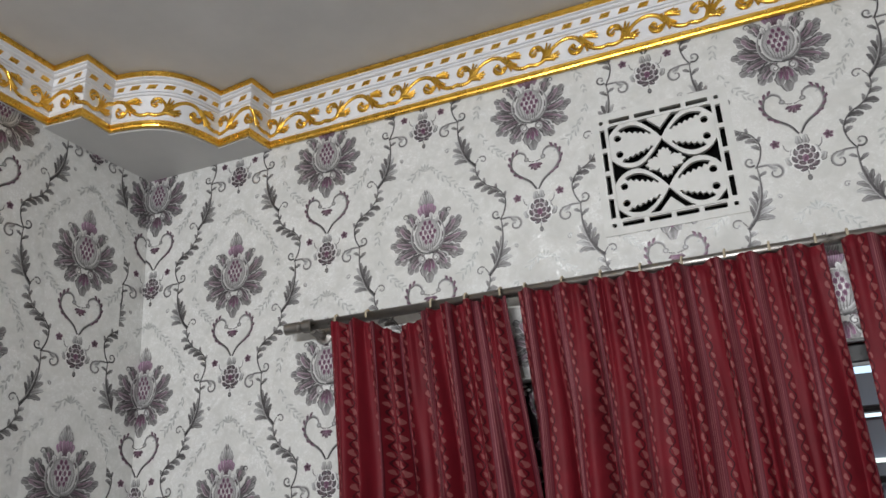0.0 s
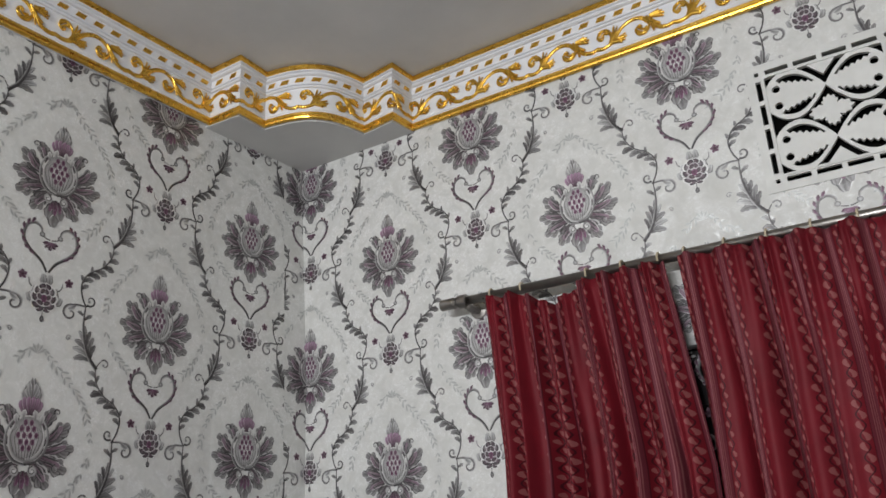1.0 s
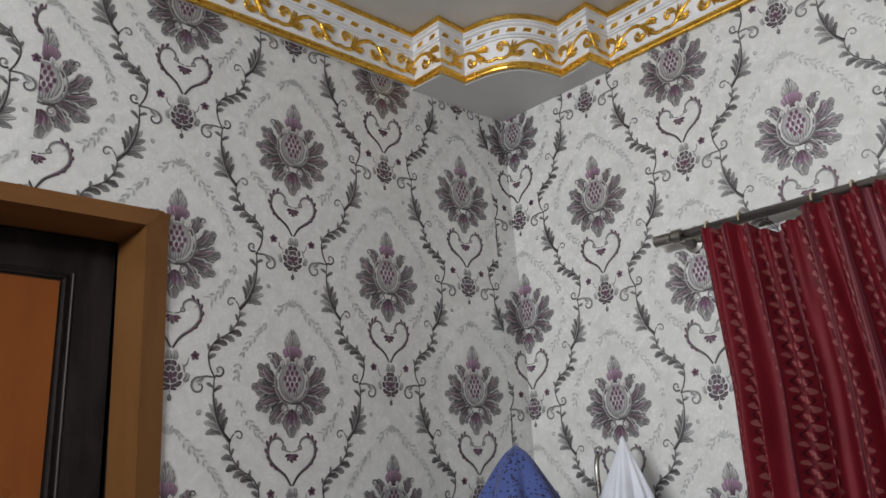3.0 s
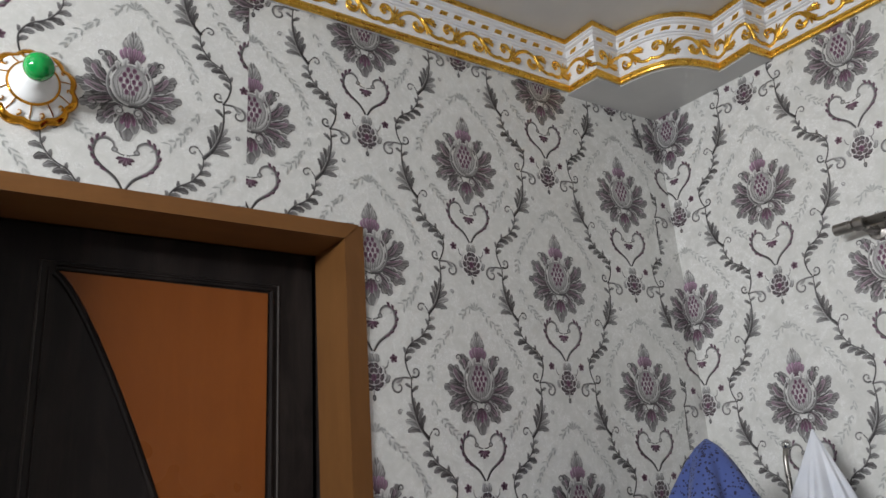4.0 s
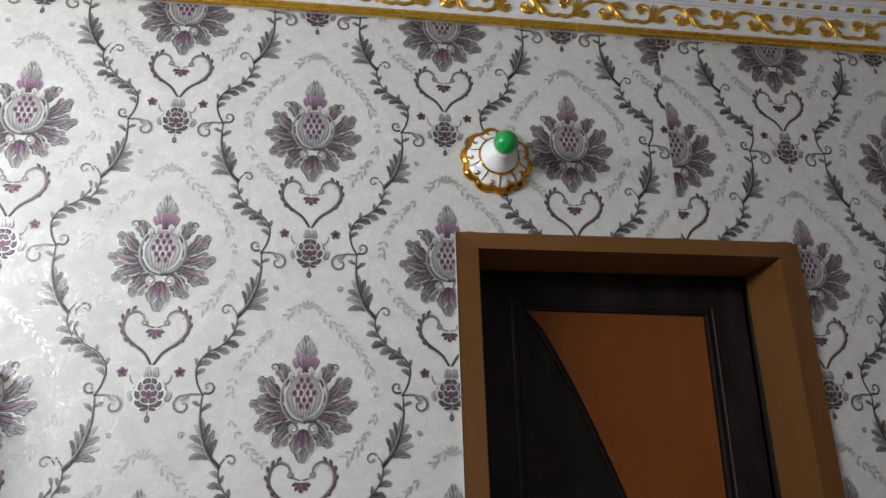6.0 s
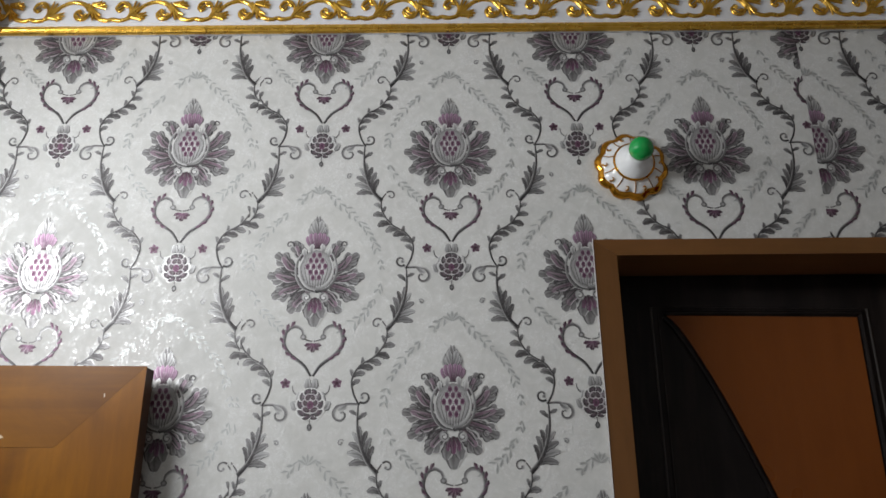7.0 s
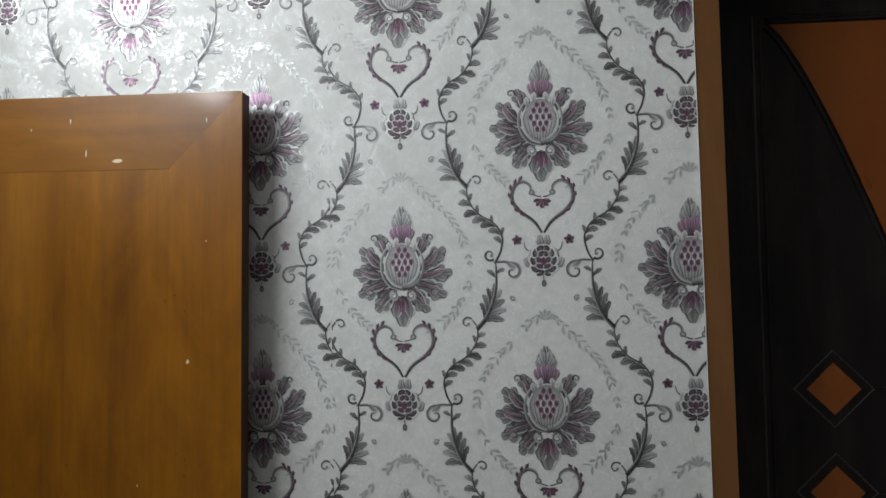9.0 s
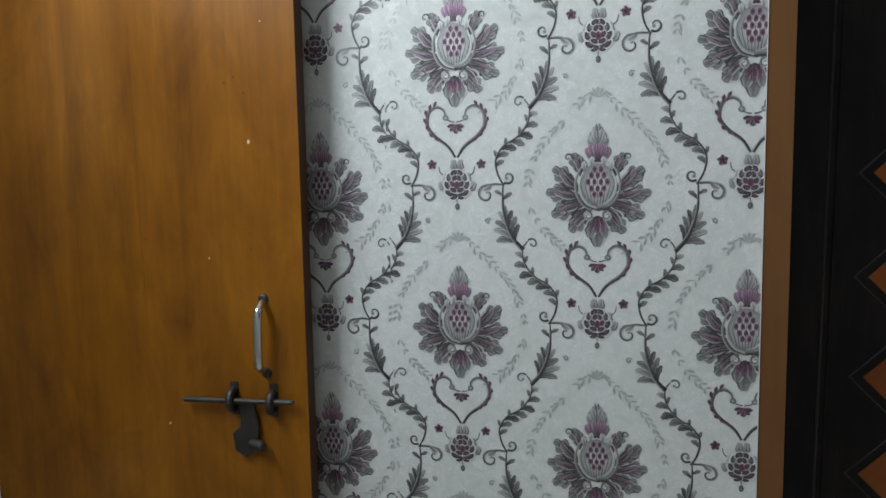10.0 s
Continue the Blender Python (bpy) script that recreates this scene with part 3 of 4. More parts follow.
MOTIF = motif()


def paper_print(name, parent, regions, place):
    """The pattern inside each region (u0, u1, v0, v1, column u, rose v, pitch), cut off at its edges."""
    vs, cs, fs = [], [], []
    base = [(x / 1000, y / 1000, h) for x, y, h in MOTIF.v]
    for u0, u1, v0, v1, cu, rv, pitch in regions:
        scale = pitch / 0.265
        for i in range(math.floor((u0 - cu) / pitch) - 1, math.ceil((u1 - cu) / pitch) + 2):
            for j in range(-6, 6):
                u = cu + i * pitch
                v = rv + 0.257 * scale + (2 * j + (i % 2)) * pitch
                if u + 0.21 < u0 or u - 0.21 > u1 or v + 0.20 < v0 or v - 0.32 > v1:
                    continue
                pts = [(u + x * scale, v + y * scale, h) for x, y, h in base]
                inside = [u0 <= p[0] <= u1 and v0 <= p[1] <= v1 for p in pts]
                first = len(vs)
                if all(inside):
                    vs += pts
                    cs += MOTIF.c
                    fs += [tuple(first + q for q in f) for f in MOTIF.f]
                    continue
                cut = bmesh.new()
                lay = cut.verts.layers.float_color.new("ink")
                made = []
                for p, c in zip(pts, MOTIF.c):
                    nv = cut.verts.new(p)
                    nv[lay] = (*c, 1)
                    made.append(nv)
                for f in MOTIF.f:
                    cut.faces.new([made[q] for q in f])
                for co, no in (((u0, 0, 0), (-1, 0, 0)), ((u1, 0, 0), (1, 0, 0)), ((0, v0, 0), (0, -1, 0)), ((0, v1, 0), (0, 1, 0))):
                    bmesh.ops.bisect_plane(cut, geom=cut.verts[:] + cut.edges[:] + cut.faces[:], dist=1e-6, plane_co=co, plane_no=no, clear_outer=True)
                cut.verts.index_update()
                vs += [tuple(nv.co) for nv in cut.verts]
                cs += [tuple(nv[lay][:3]) for nv in cut.verts]
                fs += [tuple(first + nv.index for nv in f.verts) for f in cut.faces]
                cut.free()
    me = bpy.data.meshes.new(name)
    me.from_pydata([place(u, v, 0.0004 + 0.0000016 * h) for u, v, h in vs], [], fs)
    ink = me.color_attributes.new("ink", "FLOAT_COLOR", "POINT")
    ink.data.foreach_set("color", np.c_[np.array(cs, dtype=np.float32), np.ones(len(cs), dtype=np.float32)].ravel())
    me.materials.append(INK)
    ob = new(name, me)
    ob.parent = parent
    return tagged(ob, "grey and mauve metallic damask print", kind="stuff")


SEAM = -1.268
paper_print("damask_print", wall_west, [
    (ROOM_S, -2.424, 0.0, SOFFIT + 0.02, -2.561, 2.083, 0.2660),
    (-2.424, FRAME_Y0 + 0.012, 0.0, SOFFIT + 0.02, -1.757, 2.345, 0.2645),
    (FRAME_Y0 + 0.012, SEAM, FRAME_TOP, SOFFIT + 0.02, -1.757, 2.345, 0.2645),
    (SEAM, FRAME_Y1, FRAME_TOP, SOFFIT + 0.02, -0.995, 2.345, 0.2645),
    (FRAME_Y1, -0.088, 0.0, SOFFIT + 0.02, -0.995, 2.345, 0.2645),
    (-0.088, ROOM_N - 0.001, 0.0, SOFFIT + 0.02, 0.003, 2.289, 0.263)], lambda u, v, h: (swell(u, v) + h, u, v))
paper_print("damask_print", wall_north, [
    (0.001, VENT_X - 0.139, 0.9, SOFFIT + 0.02, 0.308, 2.026, 0.263),
    (VENT_X - 0.139, VENT_X + 0.139, WIN_Z1, VENT_Z - 0.139, 0.308, 2.026, 0.263),
    (VENT_X - 0.139, VENT_X + 0.139, VENT_Z + 0.139, SOFFIT + 0.02, 0.308, 2.026, 0.263),
    (VENT_X + 0.139, 2.2, WIN_Z1, SOFFIT + 0.02, 0.308, 2.026, 0.263)], lambda u, v, h: (u, ROOM_N - h, v))


# ---- cornice ----
def corner_block(sign, corner_y):
    """Stepped corner of the cornice, with a bowed middle."""
    arc = [(0.115 + 0.184 * t + 0.043 * math.sin(math.pi * t), 0.257 - 0.179 * t + 0.043 * math.sin(math.pi * t)) for t in (k / 14 for k in range(15))]
    pts = [(0.016, 0.349), (0.120, 0.349)] + arc + [(0.401, 0.091), (0.405, 0.008)]
    return [(x, corner_y - sign * d) for x, d in pts]


NW = corner_block(1, ROOM_N)
SW = corner_block(-1, ROOM_S)
TRACK = [(ROOM_E, ROOM_S + 0.008)] + SW[::-1] + NW + [(ROOM_E, ROOM_N - 0.008)]


def offsets(track):
    """Mitre direction at every point of the track, on the room's side."""
    out = []
    for i in range(len(track)):
        ns = []
        for a, b in ((i - 1, i), (i, i + 1)):
            if a >= 0 and b < len(track):
                d = (Vector(track[b]) - Vector(track[a])).normalized()
                ns.append(Vector((d.y, -d.x)))
        n = sum(ns, Vector((0, 0))).normalized()
        out.append(n / max(n.dot(ns[0]), 0.35))
    return out


MITRE = offsets(TRACK)
TALL = 1.065
LENGTHS = [0.0]
for p, q in zip(TRACK, TRACK[1:]):
    LENGTHS.append(LENGTHS[-1] + (Vector(q) - Vector(p)).length)


def sweep(profile):
    bm = bmesh.new()
    rings = [[bm.verts.new((p[0] + n.x * d, p[1] + n.y * d, SOFFIT + h * TALL)) for d, h in profile] for p, n in zip(TRACK, MITRE)]
    k = len(profile)
    for a, b in zip(rings, rings[1:]):
        for j in range(k):
            bm.faces.new((a[j], b[j], b[(j + 1) % k], a[(j + 1) % k]))
    bm.faces.new(rings[0])
    bm.faces.new(rings[-1][::-1])
    bmesh.ops.recalc_face_normals(bm, faces=bm.faces)
    return bm


def on_track(s, d, h):
    """The point s along the cornice, d out from its foot and h up it."""
    i = max(k for k in range(len(LENGTHS) - 1) if LENGTHS[k] <= s or k == 0)
    t = (s - LENGTHS[i]) / (LENGTHS[i + 1] - LENGTHS[i])
    a, b = Vector(TRACK[i]) + MITRE[i] * d, Vector(TRACK[i + 1]) + MITRE[i + 1] * d
    p = a.lerp(b, t)
    return Vector((p.x, p.y, SOFFIT + h * TALL))


cornice = thing("cornice", (0.02, -1.7, SOFFIT), "white gypsum ceiling cornice with gilded scrolls and beads", "cornice", kind="structure")
part("moulding", sweep([(-0.020, 0.004), (-0.001, 0.004), (0.001, 0.020), (0.004, 0.023), (0.0045, 0.080), (0.010, 0.0805), (0.0115, 0.083), (0.0105, 0.0855), (0.006, 0.0865), (0.012, 0.0875), (0.0135, 0.090), (0.012, 0.0925), (0.007, 0.0935), (0.007, 0.1115), (0.014, 0.1125),
                        (0.017, 0.115), (0.0165, 0.1175), (0.0135, 0.1185), (0.021, 0.1205), (0.022, 0.133), (-0.020, 0.1345)]), GYPSUM, cornice)
part("bottom_bead", sweep([(-0.004, 0.0005), (0.001, 0.0), (0.004, 0.002), (0.005, 0.005), (0.003, 0.0075), (0.005, 0.010), (0.0055, 0.014), (0.003, 0.0175), (-0.004, 0.0175)]), GOLD, cornice, "gilded bead")
part("top_bead", sweep([(0.015, 0.1225), (0.024, 0.1225), (0.027, 0.125), (0.0275, 0.1325), (0.015, 0.1345)]), GOLD, cornice, "gilded bead")


def ridge(bm, s0, pts, w0, w1, d=0.0045, tall=0.005, steps=4):
    """A raised rounded stroke on the face of the cornice, from (s, h) points."""
    line = glide([(*p, 0) for p in pts], steps)
    n = len(line) - 1
    last = None
    for i, p in enumerate(line):
        t = i / n
        e = line[min(i + 1, n)] - line[max(i - 1, 0)]
        e = e.normalized() if e.length else Vector((1, 0, 0))
        w = (w0 + (w1 - w0) * t) * 0.70
        row = []
        for f, up in ((1, 0), (0.6, 0.8), (-0.6, 0.8), (-1, 0)):
            q = p + Vector((-e.y, e.x, 0)) * w * f
            row.append(bm.verts.new(on_track(s0 + q.x, d + tall * up * min(1, 0.35 + w / 0.004), q.y)))
        if last:
            for a in range(3):
                bm.faces.new((last[a], last[a + 1], row[a + 1], row[a]))
        last = row


def scroll_unit(s0, pitch):
    """One wave of the gilded acanthus scroll."""
    bm = bmesh.new()
    k = pitch / 0.176

    stack = []

    def curve(*pts, w0=0.006, w1=0.003):
        stack.append(0)
        ridge(bm, s0, [(x * k, h) for x, h in pts], w0, w1, 0.0046 + 0.00013 * len(stack))

    # wave stem
    curve((0.0, 0.032), (0.018, 0.029), (0.040, 0.038), (0.062, 0.062), (0.088, 0.073), (0.112, 0.068), (0.128, 0.050), (0.146, 0.034), (0.164, 0.029), (0.176, 0.032), w0=0.0065, w1=0.0065)
    # curls
    for flip, x0 in ((1, 0.020), (-1, 0.108)):
        def q(x, h):
            return (x0 + x, 0.051 + flip * (h - 0.051))
        curve(q(0.012, 0.034), q(0.018, 0.052), q(0.008, 0.070), q(-0.008, 0.070), q(-0.014, 0.058), q(-0.006, 0.050), q(0.0, 0.056), w0=0.005, w1=0.0035)
        for dx, dh in ((0.034, 0.070), (0.026, 0.074), (0.041, 0.062)):
            curve(q(0.016, 0.040), q(0.5 * dx + 0.008, 0.054), q(dx, dh), w0=0.006, w1=0.0025)
        for dx, dh in ((0.050, 0.047), (0.052, 0.040), (0.048, 0.033), (0.040, 0.028)):
            curve(q(0.018, 0.036), q(0.034, 0.5 * dh + 0.018), q(dx, dh), w0=0.006, w1=0.0025)
        for dx, dh in ((-0.012, 0.064), (-0.011, 0.056)):
            curve(q(0.010, 0.060), q(0.0, dh + 0.006), q(dx, dh - 0.004), w0=0.004, w1=0.002)
    bmesh.ops.recalc_face_normals(bm, faces=bm.faces)
    return bm


def lay_scrolls(pitch):
    count = round(LENGTHS[-1] / pitch)
    p = (LENGTHS[-1] - 0.01) / count
    for i in range(count):
        part("acanthus_scroll", scroll_unit(0.005 + i * p, p), GOLD, cornice, smooth=True)


def lay_dentils(s_from, s_to, gap):
    slots = max(1, round((s_to - s_from) / gap))
    g = (s_to - s_from) / slots
    for i in range(slots):
        s = s_from + (i + 0.5) * g
        bm = bmesh.new()
        low = [bm.verts.new(on_track(s + a, 0.0065, h)) for a, h in ((-0.015, 0.0960), (0.008, 0.0960), (0.015, 0.1090), (-0.008, 0.1090))]
        top = [bm.verts.new(on_track(s + a, 0.0095, h)) for a, h in ((-0.011, 0.0985), (0.007, 0.0985), (0.011, 0.1065), (-0.007, 0.1065))]
        bm.faces.new(top)
        for a in range(4):
            b = (a + 1) % 4
            bm.faces.new((low[a], low[b], top[b], top[a]))
        bmesh.ops.recalc_face_normals(bm, faces=bm.faces)
        part("dentil", bm, GOLD, cornice)


lay_scrolls(0.178)
n_sw, n_nw = len(SW), len(NW)
i_a = 1 + n_sw - 1          # foot of the west run
stops = [0, 1, 2, 3, 1 + n_sw - 3, 1 + n_sw - 2, i_a, i_a + 1, i_a + 2, i_a + 3, i_a + 3 + 14, i_a + n_nw - 1, i_a + n_nw, len(TRACK) - 1]
for a, b in zip(stops, stops[1:]):
    if LENGTHS[b] - LENGTHS[a] > 0.04:
        lay_dentils(LENGTHS[a] + 0.002, LENGTHS[b] - 0.002, 0.043)

for name, block, wy in (("soffit_1", NW, ROOM_N), ("soffit_2", SW, ROOM_S)):
    outline = [(x - 0.008, y + (0.008 if wy == ROOM_N else -0.008)) for x, y in block[1:-1]]
    outline = [(0, block[0][1])] + outline + [(block[-1][0] - 0.004, wy)]
    outline.append((0, wy))
    solid(name, prism(outline, SOFFIT - 0.002, SOFFIT + 0.02, lambda u, v, h: (u, v, h)), CEILING_PAINT, "flat grey-white soffit under the cornice corner", "soffit", "structure")


# ---- bathroom door, closed in its frame ----
frame_door = thing("door_1", (-0.1, -1.378, 0), "closed dark door with orange inlays in a brown wooden frame", "door", kind="structure")
JIN0, JIN1, JTOP = -1.697, -1.058, 2.095
LEAN, LEAN_0 = 0.030, 0.017
part("jamb", prism([(FRAME_Y0, FRAME_TOP - 0.002), (JIN0, FRAME_TOP - 0.002), (JIN0 + LEAN_0, 0), (FRAME_Y0 + LEAN_0, 0)], -0.135, 0.006, lambda u, v, h: (h, u, v)), FRAME_WOOD, frame_door, "brown stained jamb")
part("jamb", prism([(JIN1, FRAME_TOP - 0.002), (FRAME_Y1, FRAME_TOP - 0.002), (FRAME_Y1 + LEAN, 0), (JIN1 + LEAN, 0)], -0.135, 0.006, lambda u, v, h: (h, u, v)), FRAME_WOOD, frame_door, "brown stained jamb")
FRAME_WOOD_Y = wood("frame_head_wood", (0.110, 0.048, 0.015), (0.150, 0.066, 0.021), (0.190, 0.086, 0.028), 0.36, 0.08, along="Y")
part("head", prism([(FRAME_Y0 - 0.001, FRAME_TOP), (FRAME_Y1 - 0.010, FRAME_TOP), (JIN1, JTOP), (JIN0, JTOP)], -0.134, 0.0075, lambda u, v, h: (h, u, v)), FRAME_WOOD_Y, frame_door, "brown stained head")
for y0, y1 in ((FRAME_Y0 + 0.01, JIN0 - 0.012), (JIN1 + 0.020, FRAME_Y1 - 0.006)):
    part("inner_jamb", boxed(-0.24, -0.135, y0, y1, 0, FRAME_TOP - 0.004), WENGE, frame_door, "black inner jamb")
part("inner_head", boxed(-0.24, -0.135, JIN0 - 0.012, JIN1 + 0.012, JTOP + 0.012, FRAME_TOP - 0.004), WENGE, frame_door, "black inner head")
LX = -0.172
leaf_door = part("door_leaf", boxed(LX - 0.034, LX, JIN0 - 0.010, JIN1 + 0.010, 0.006, JTOP + 0.010, bevel=0.002), WENGE, frame_door, "dark wenge veneered leaf")


def bead(pts, width=0.006, tall=0.003):
    """A thin raised bead on the leaf's face along (y, z) points."""
    bm = bmesh.new()
    tube(bm, [(LX + 0.0005, y, z) for y, z in pts], width / 2, 8)
    return bm


def arc_y(z):
    return -1.560 + 0.202 * (max(2.016 - z, 0) / 0.417) ** 0.77


arc = [(arc_y(2.016 - 1.02 * (k / 28) ** 1.4), 2.016 - 1.02 * (k / 28) ** 1.4) for k in range(29)]
arc = [(min(y, -1.153), z) for y, z in arc]
part("inlay", prism(arc + [(-1.153, 2.009)], LX + 0.0005, LX + 0.003, lambda u, v, h: (h, u, v)), TEAK, leaf_door, "orange veneer inlay with a curved edge")
GREY_LINE = Mat("worn_bead", (0.036, 0.030, 0.027), 0.40).m
part("bead", bead([(-1.592, 0.10), (-1.592, 2.035), (-1.128, 2.028), (-1.128, 0.10)], 0.005), GREY_LINE, leaf_door, "thin dark bead")
part("bead", bead([(-1.578, 0.10), (-1.578, 2.023)], 0.004), WENGE, leaf_door)
part("bead", bead([(y - 0.008, z - 0.004) for y, z in arc], 0.012), WENGE, leaf_door, "black bead along the curve")
part("bead", bead([(-1.143, 2.020), (-1.143, 1.0)], 0.010), WENGE, leaf_door)
part("bead", bead([(-1.565, 2.023), (-1.143, 2.019)], 0.012), WENGE, leaf_door)
for k in range(5):
    cy, cz, r = -1.461, 1.287 - 0.201 * k, 0.051
    part("diamond_inlay", prism([(cy - r, cz), (cy, cz - r), (cy + r, cz), (cy, cz + r)], LX + 0.0005, LX + 0.003, lambda u, v, h: (h, u, v)), TEAK, leaf_door, "orange veneer diamond")
    q = r + 0.024
    part("bead", bead([(cy - q, cz), (cy, cz - q), (cy + q, cz), (cy, cz + q), (cy - q, cz)], 0.004), GREY_LINE, leaf_door)
    part("bead", bead([(cy + q, cz), (-1.143, cz)], 0.006), WENGE, leaf_door)


# ---- open wooden door leaf, folded back against the west wall ----
FX, LY1, LY0, LZ1 = 0.078, -2.592, -3.340, 1.877
open_leaf = thing("open_door", (0.06, -2.96, 0.0), "varnished orange-brown wooden door leaf standing open against the papered wall", "door")
open_leaf.matrix_basis = pose(0.06, -2.96, 0.0, -0.785)
part("core", boxed(0.040, FX - 0.003, LY0, LY1 - 0.003, 0.008, LZ1 - 0.001), LEAF_WOOD, open_leaf)
MW = 0.142
part("stile", prism([(LY1, 0.008), (LY1, LZ1), (LY1 - MW, LZ1 - MW), (LY1 - MW, 0.008)], FX - 0.0035, FX, lambda u, v, h: (h, u, v)), LEAF_WOOD, open_leaf)
part("top_rail", prism([(LY1 - 0.0004, LZ1), (LY0, LZ1), (LY0, LZ1 - MW), (LY1 - MW, LZ1 - MW + 0.0004)], FX - 0.0035, FX - 0.0002, lambda u, v, h: (h, u, v)), LEAF_WOOD_Y, open_leaf)
edge = LY1 - MW - 0.0003
for w in (0.205, 0.150, 0.30):
    lo = max(edge - w, LY0)
    part("plank", boxed(FX - 0.0035, FX - 0.0003, lo + 0.0002, edge, 0.008, LZ1 - MW - 0.0002), LEAF_WOOD, open_leaf)
    edge = lo
part("edge_strip", boxed(0.041, FX - 0.004, LY1 - 0.0028, LY1 - 0.0002, 0.008, LZ1 - 0.002), wood("dark_edge_wood", (0.040, 0.016, 0.006), (0.060, 0.024, 0.009), (0.085, 0.034, 0.013), 0.5), open_leaf, "dark raw edge")
rnd = random.Random(11)
bm = bmesh.new()
for y, z, ly, lz in ((-2.898, 1.767, 0.003, 0.016), (-2.836, 1.752, 0.022, 0.008), (-2.694, 1.378, 0.006, 0.009), (-2.93, 1.83, 0.003, 0.010), (-3.01, 1.815, 0.002, 0.007), (-2.66, 1.825, 0.003, 0.008),
                     (-2.90, 0.80, 0.006, 0.006), (-2.79, 1.15, 0.004, 0.004), (-2.66, 1.60, 0.003, 0.003)):
    n = 7
    ring = [bm.verts.new((FX + 0.0006, y + ly / 2 * math.cos(6.283 * k / n) * rnd.uniform(0.7, 1.2), z + lz / 2 * math.sin(6.283 * k / n) * rnd.uniform(0.7, 1.2))) for k in range(n)]
    bm.faces.new(ring)
part("scuff_marks", bm, SCUFF, open_leaf, "small pale paint scuffs")
bm = bmesh.new()
for y, z in ((-2.70, 1.20), (-2.70, 1.17), (-2.715, 1.21), (-2.67, 1.19), (-2.72, 1.50), (-2.74, 1.49), (-2.70, 1.47), (-2.93, 1.185)):
    bmesh.ops.create_icosphere(bm, subdivisions=1, radius=0.0018, matrix=Matrix.Translation((FX, y, z)))
part("nail_holes", bm, IRON, open_leaf, "dark nail heads")
# pull handle
pull = [(FX, -2.677, 1.066), (FX + 0.016, -2.677, 1.064), (FX + 0.028, -2.677, 1.050), (FX + 0.031, -2.678, 1.024), (FX + 0.031, -2.679, 0.979), (FX + 0.028, -2.680, 0.946), (FX + 0.015, -2.680, 0.931), (FX, -2.680, 0.928)]
bm = bmesh.new()
tube(bm, glide(pull, 4), [0.0085 if 6 < k < 22 else 0.0065 for k in range(29)], 10)
handle = part("pull_handle", bm, CHROME, open_leaf, "chromed pull handle", smooth=True)
for z in (1.072, 0.922):
    part("foot_plate", lathe(bmesh.new(), [(0, 0.011), (0.003, 0.010), (0.005, 0.006)], (FX, -2.678, z), (1, 0, 0), 16), IRON, handle)
# sliding bolt with its hasp
bolt = part("sliding_bolt", tube(bmesh.new(), [(FX + 0.016, -2.856, 0.861), (FX + 0.016, -2.853, 0.861), (FX + 0.016, -2.620, 0.869), (FX + 0.016, -2.615, 0.869)], [0.004, 0.0058, 0.0058, 0.004], 12), IRON, open_leaf, "dark iron bolt")
for y in (-2.750, -2.664):
    bm = bmesh.new()
    box(bm, FX, FX + 0.003, y - 0.0085, y + 0.0085, 0.832, 0.900, bevel=0.001)
    tube(bm, glide([(FX + 0.002, y, 0.846), (FX + 0.018, y, 0.848), (FX + 0.026, y, 0.864), (FX + 0.018, y, 0.880), (FX + 0.002, y, 0.884)], 3), 0.0075, 8)
    part("staple", bm, IRON, bolt)
hasp = prism([(-2.737, 0.862), (-2.703, 0.862), (-2.701, 0.836), (-2.695, 0.818), (-2.697, 0.786), (-2.706, 0.762), (-2.725, 0.745), (-2.749, 0.757), (-2.753, 0.794), (-2.736, 0.808), (-2.733, 0.828)], FX + 0.006, FX + 0.012, lambda u, v, h: (h, u, v))
bmesh.ops.bevel(hasp, geom=hasp.edges[:], offset=0.0015, segments=1, affect="EDGES")
part("hasp", hasp, IRON, bolt)
part("hasp_knob", lathe(bmesh.new(), [(0, 0.009), (0.004, 0.011), (0.03, 0.011), (0.034, 0.009), (0.036, 0.004)], (FX + 0.012, -2.713, 0.776), (0.35, 1, 0), 16), IRON, bolt)


# ---- wall lamp holder with a green bulb ----
LC = (0.0, -1.652, 2.285)
lampholder = thing("lamp_holder", LC, "white ceramic lamp holder with gilded rim and green bulb", "wall lamp")
part("plate", lathe(bmesh.new(), [(0.0, 0.072), (0.004, 0.076), (0.009, 0.074), (0.013, 0.066), (0.015, 0.058)], LC, (1, 0, 0), 96, 10, 0.10), LUSTRE, lampholder, "gilded scalloped rim", smooth=True)
part("dish", lathe(bmesh.new(), [(0.013, 0.0635), (0.0165, 0.062), (0.020, 0.054), (0.024, 0.046), (0.028, 0.041), (0.030, 0.039)], LC, (1, 0, 0), 96, 10, 0.08), CERAMIC, lampholder, "white glazed dish", smooth=True)
part("socket", lathe(bmesh.new(), [(0.027, 0.039), (0.034, 0.038), (0.042, 0.033), (0.050, 0.026), (0.057, 0.0215), (0.066, 0.0195), (0.068, 0.0175)], LC, (1, 0, 0), 40), CERAMIC, lampholder, "white socket", smooth=True)
part("ring", lathe(bmesh.new(), [(0.0285, 0.0415), (0.0305, 0.0422), (0.0325, 0.040)], LC, (1, 0, 0), 48), LUSTRE, lampholder, "gilded ring", smooth=True)
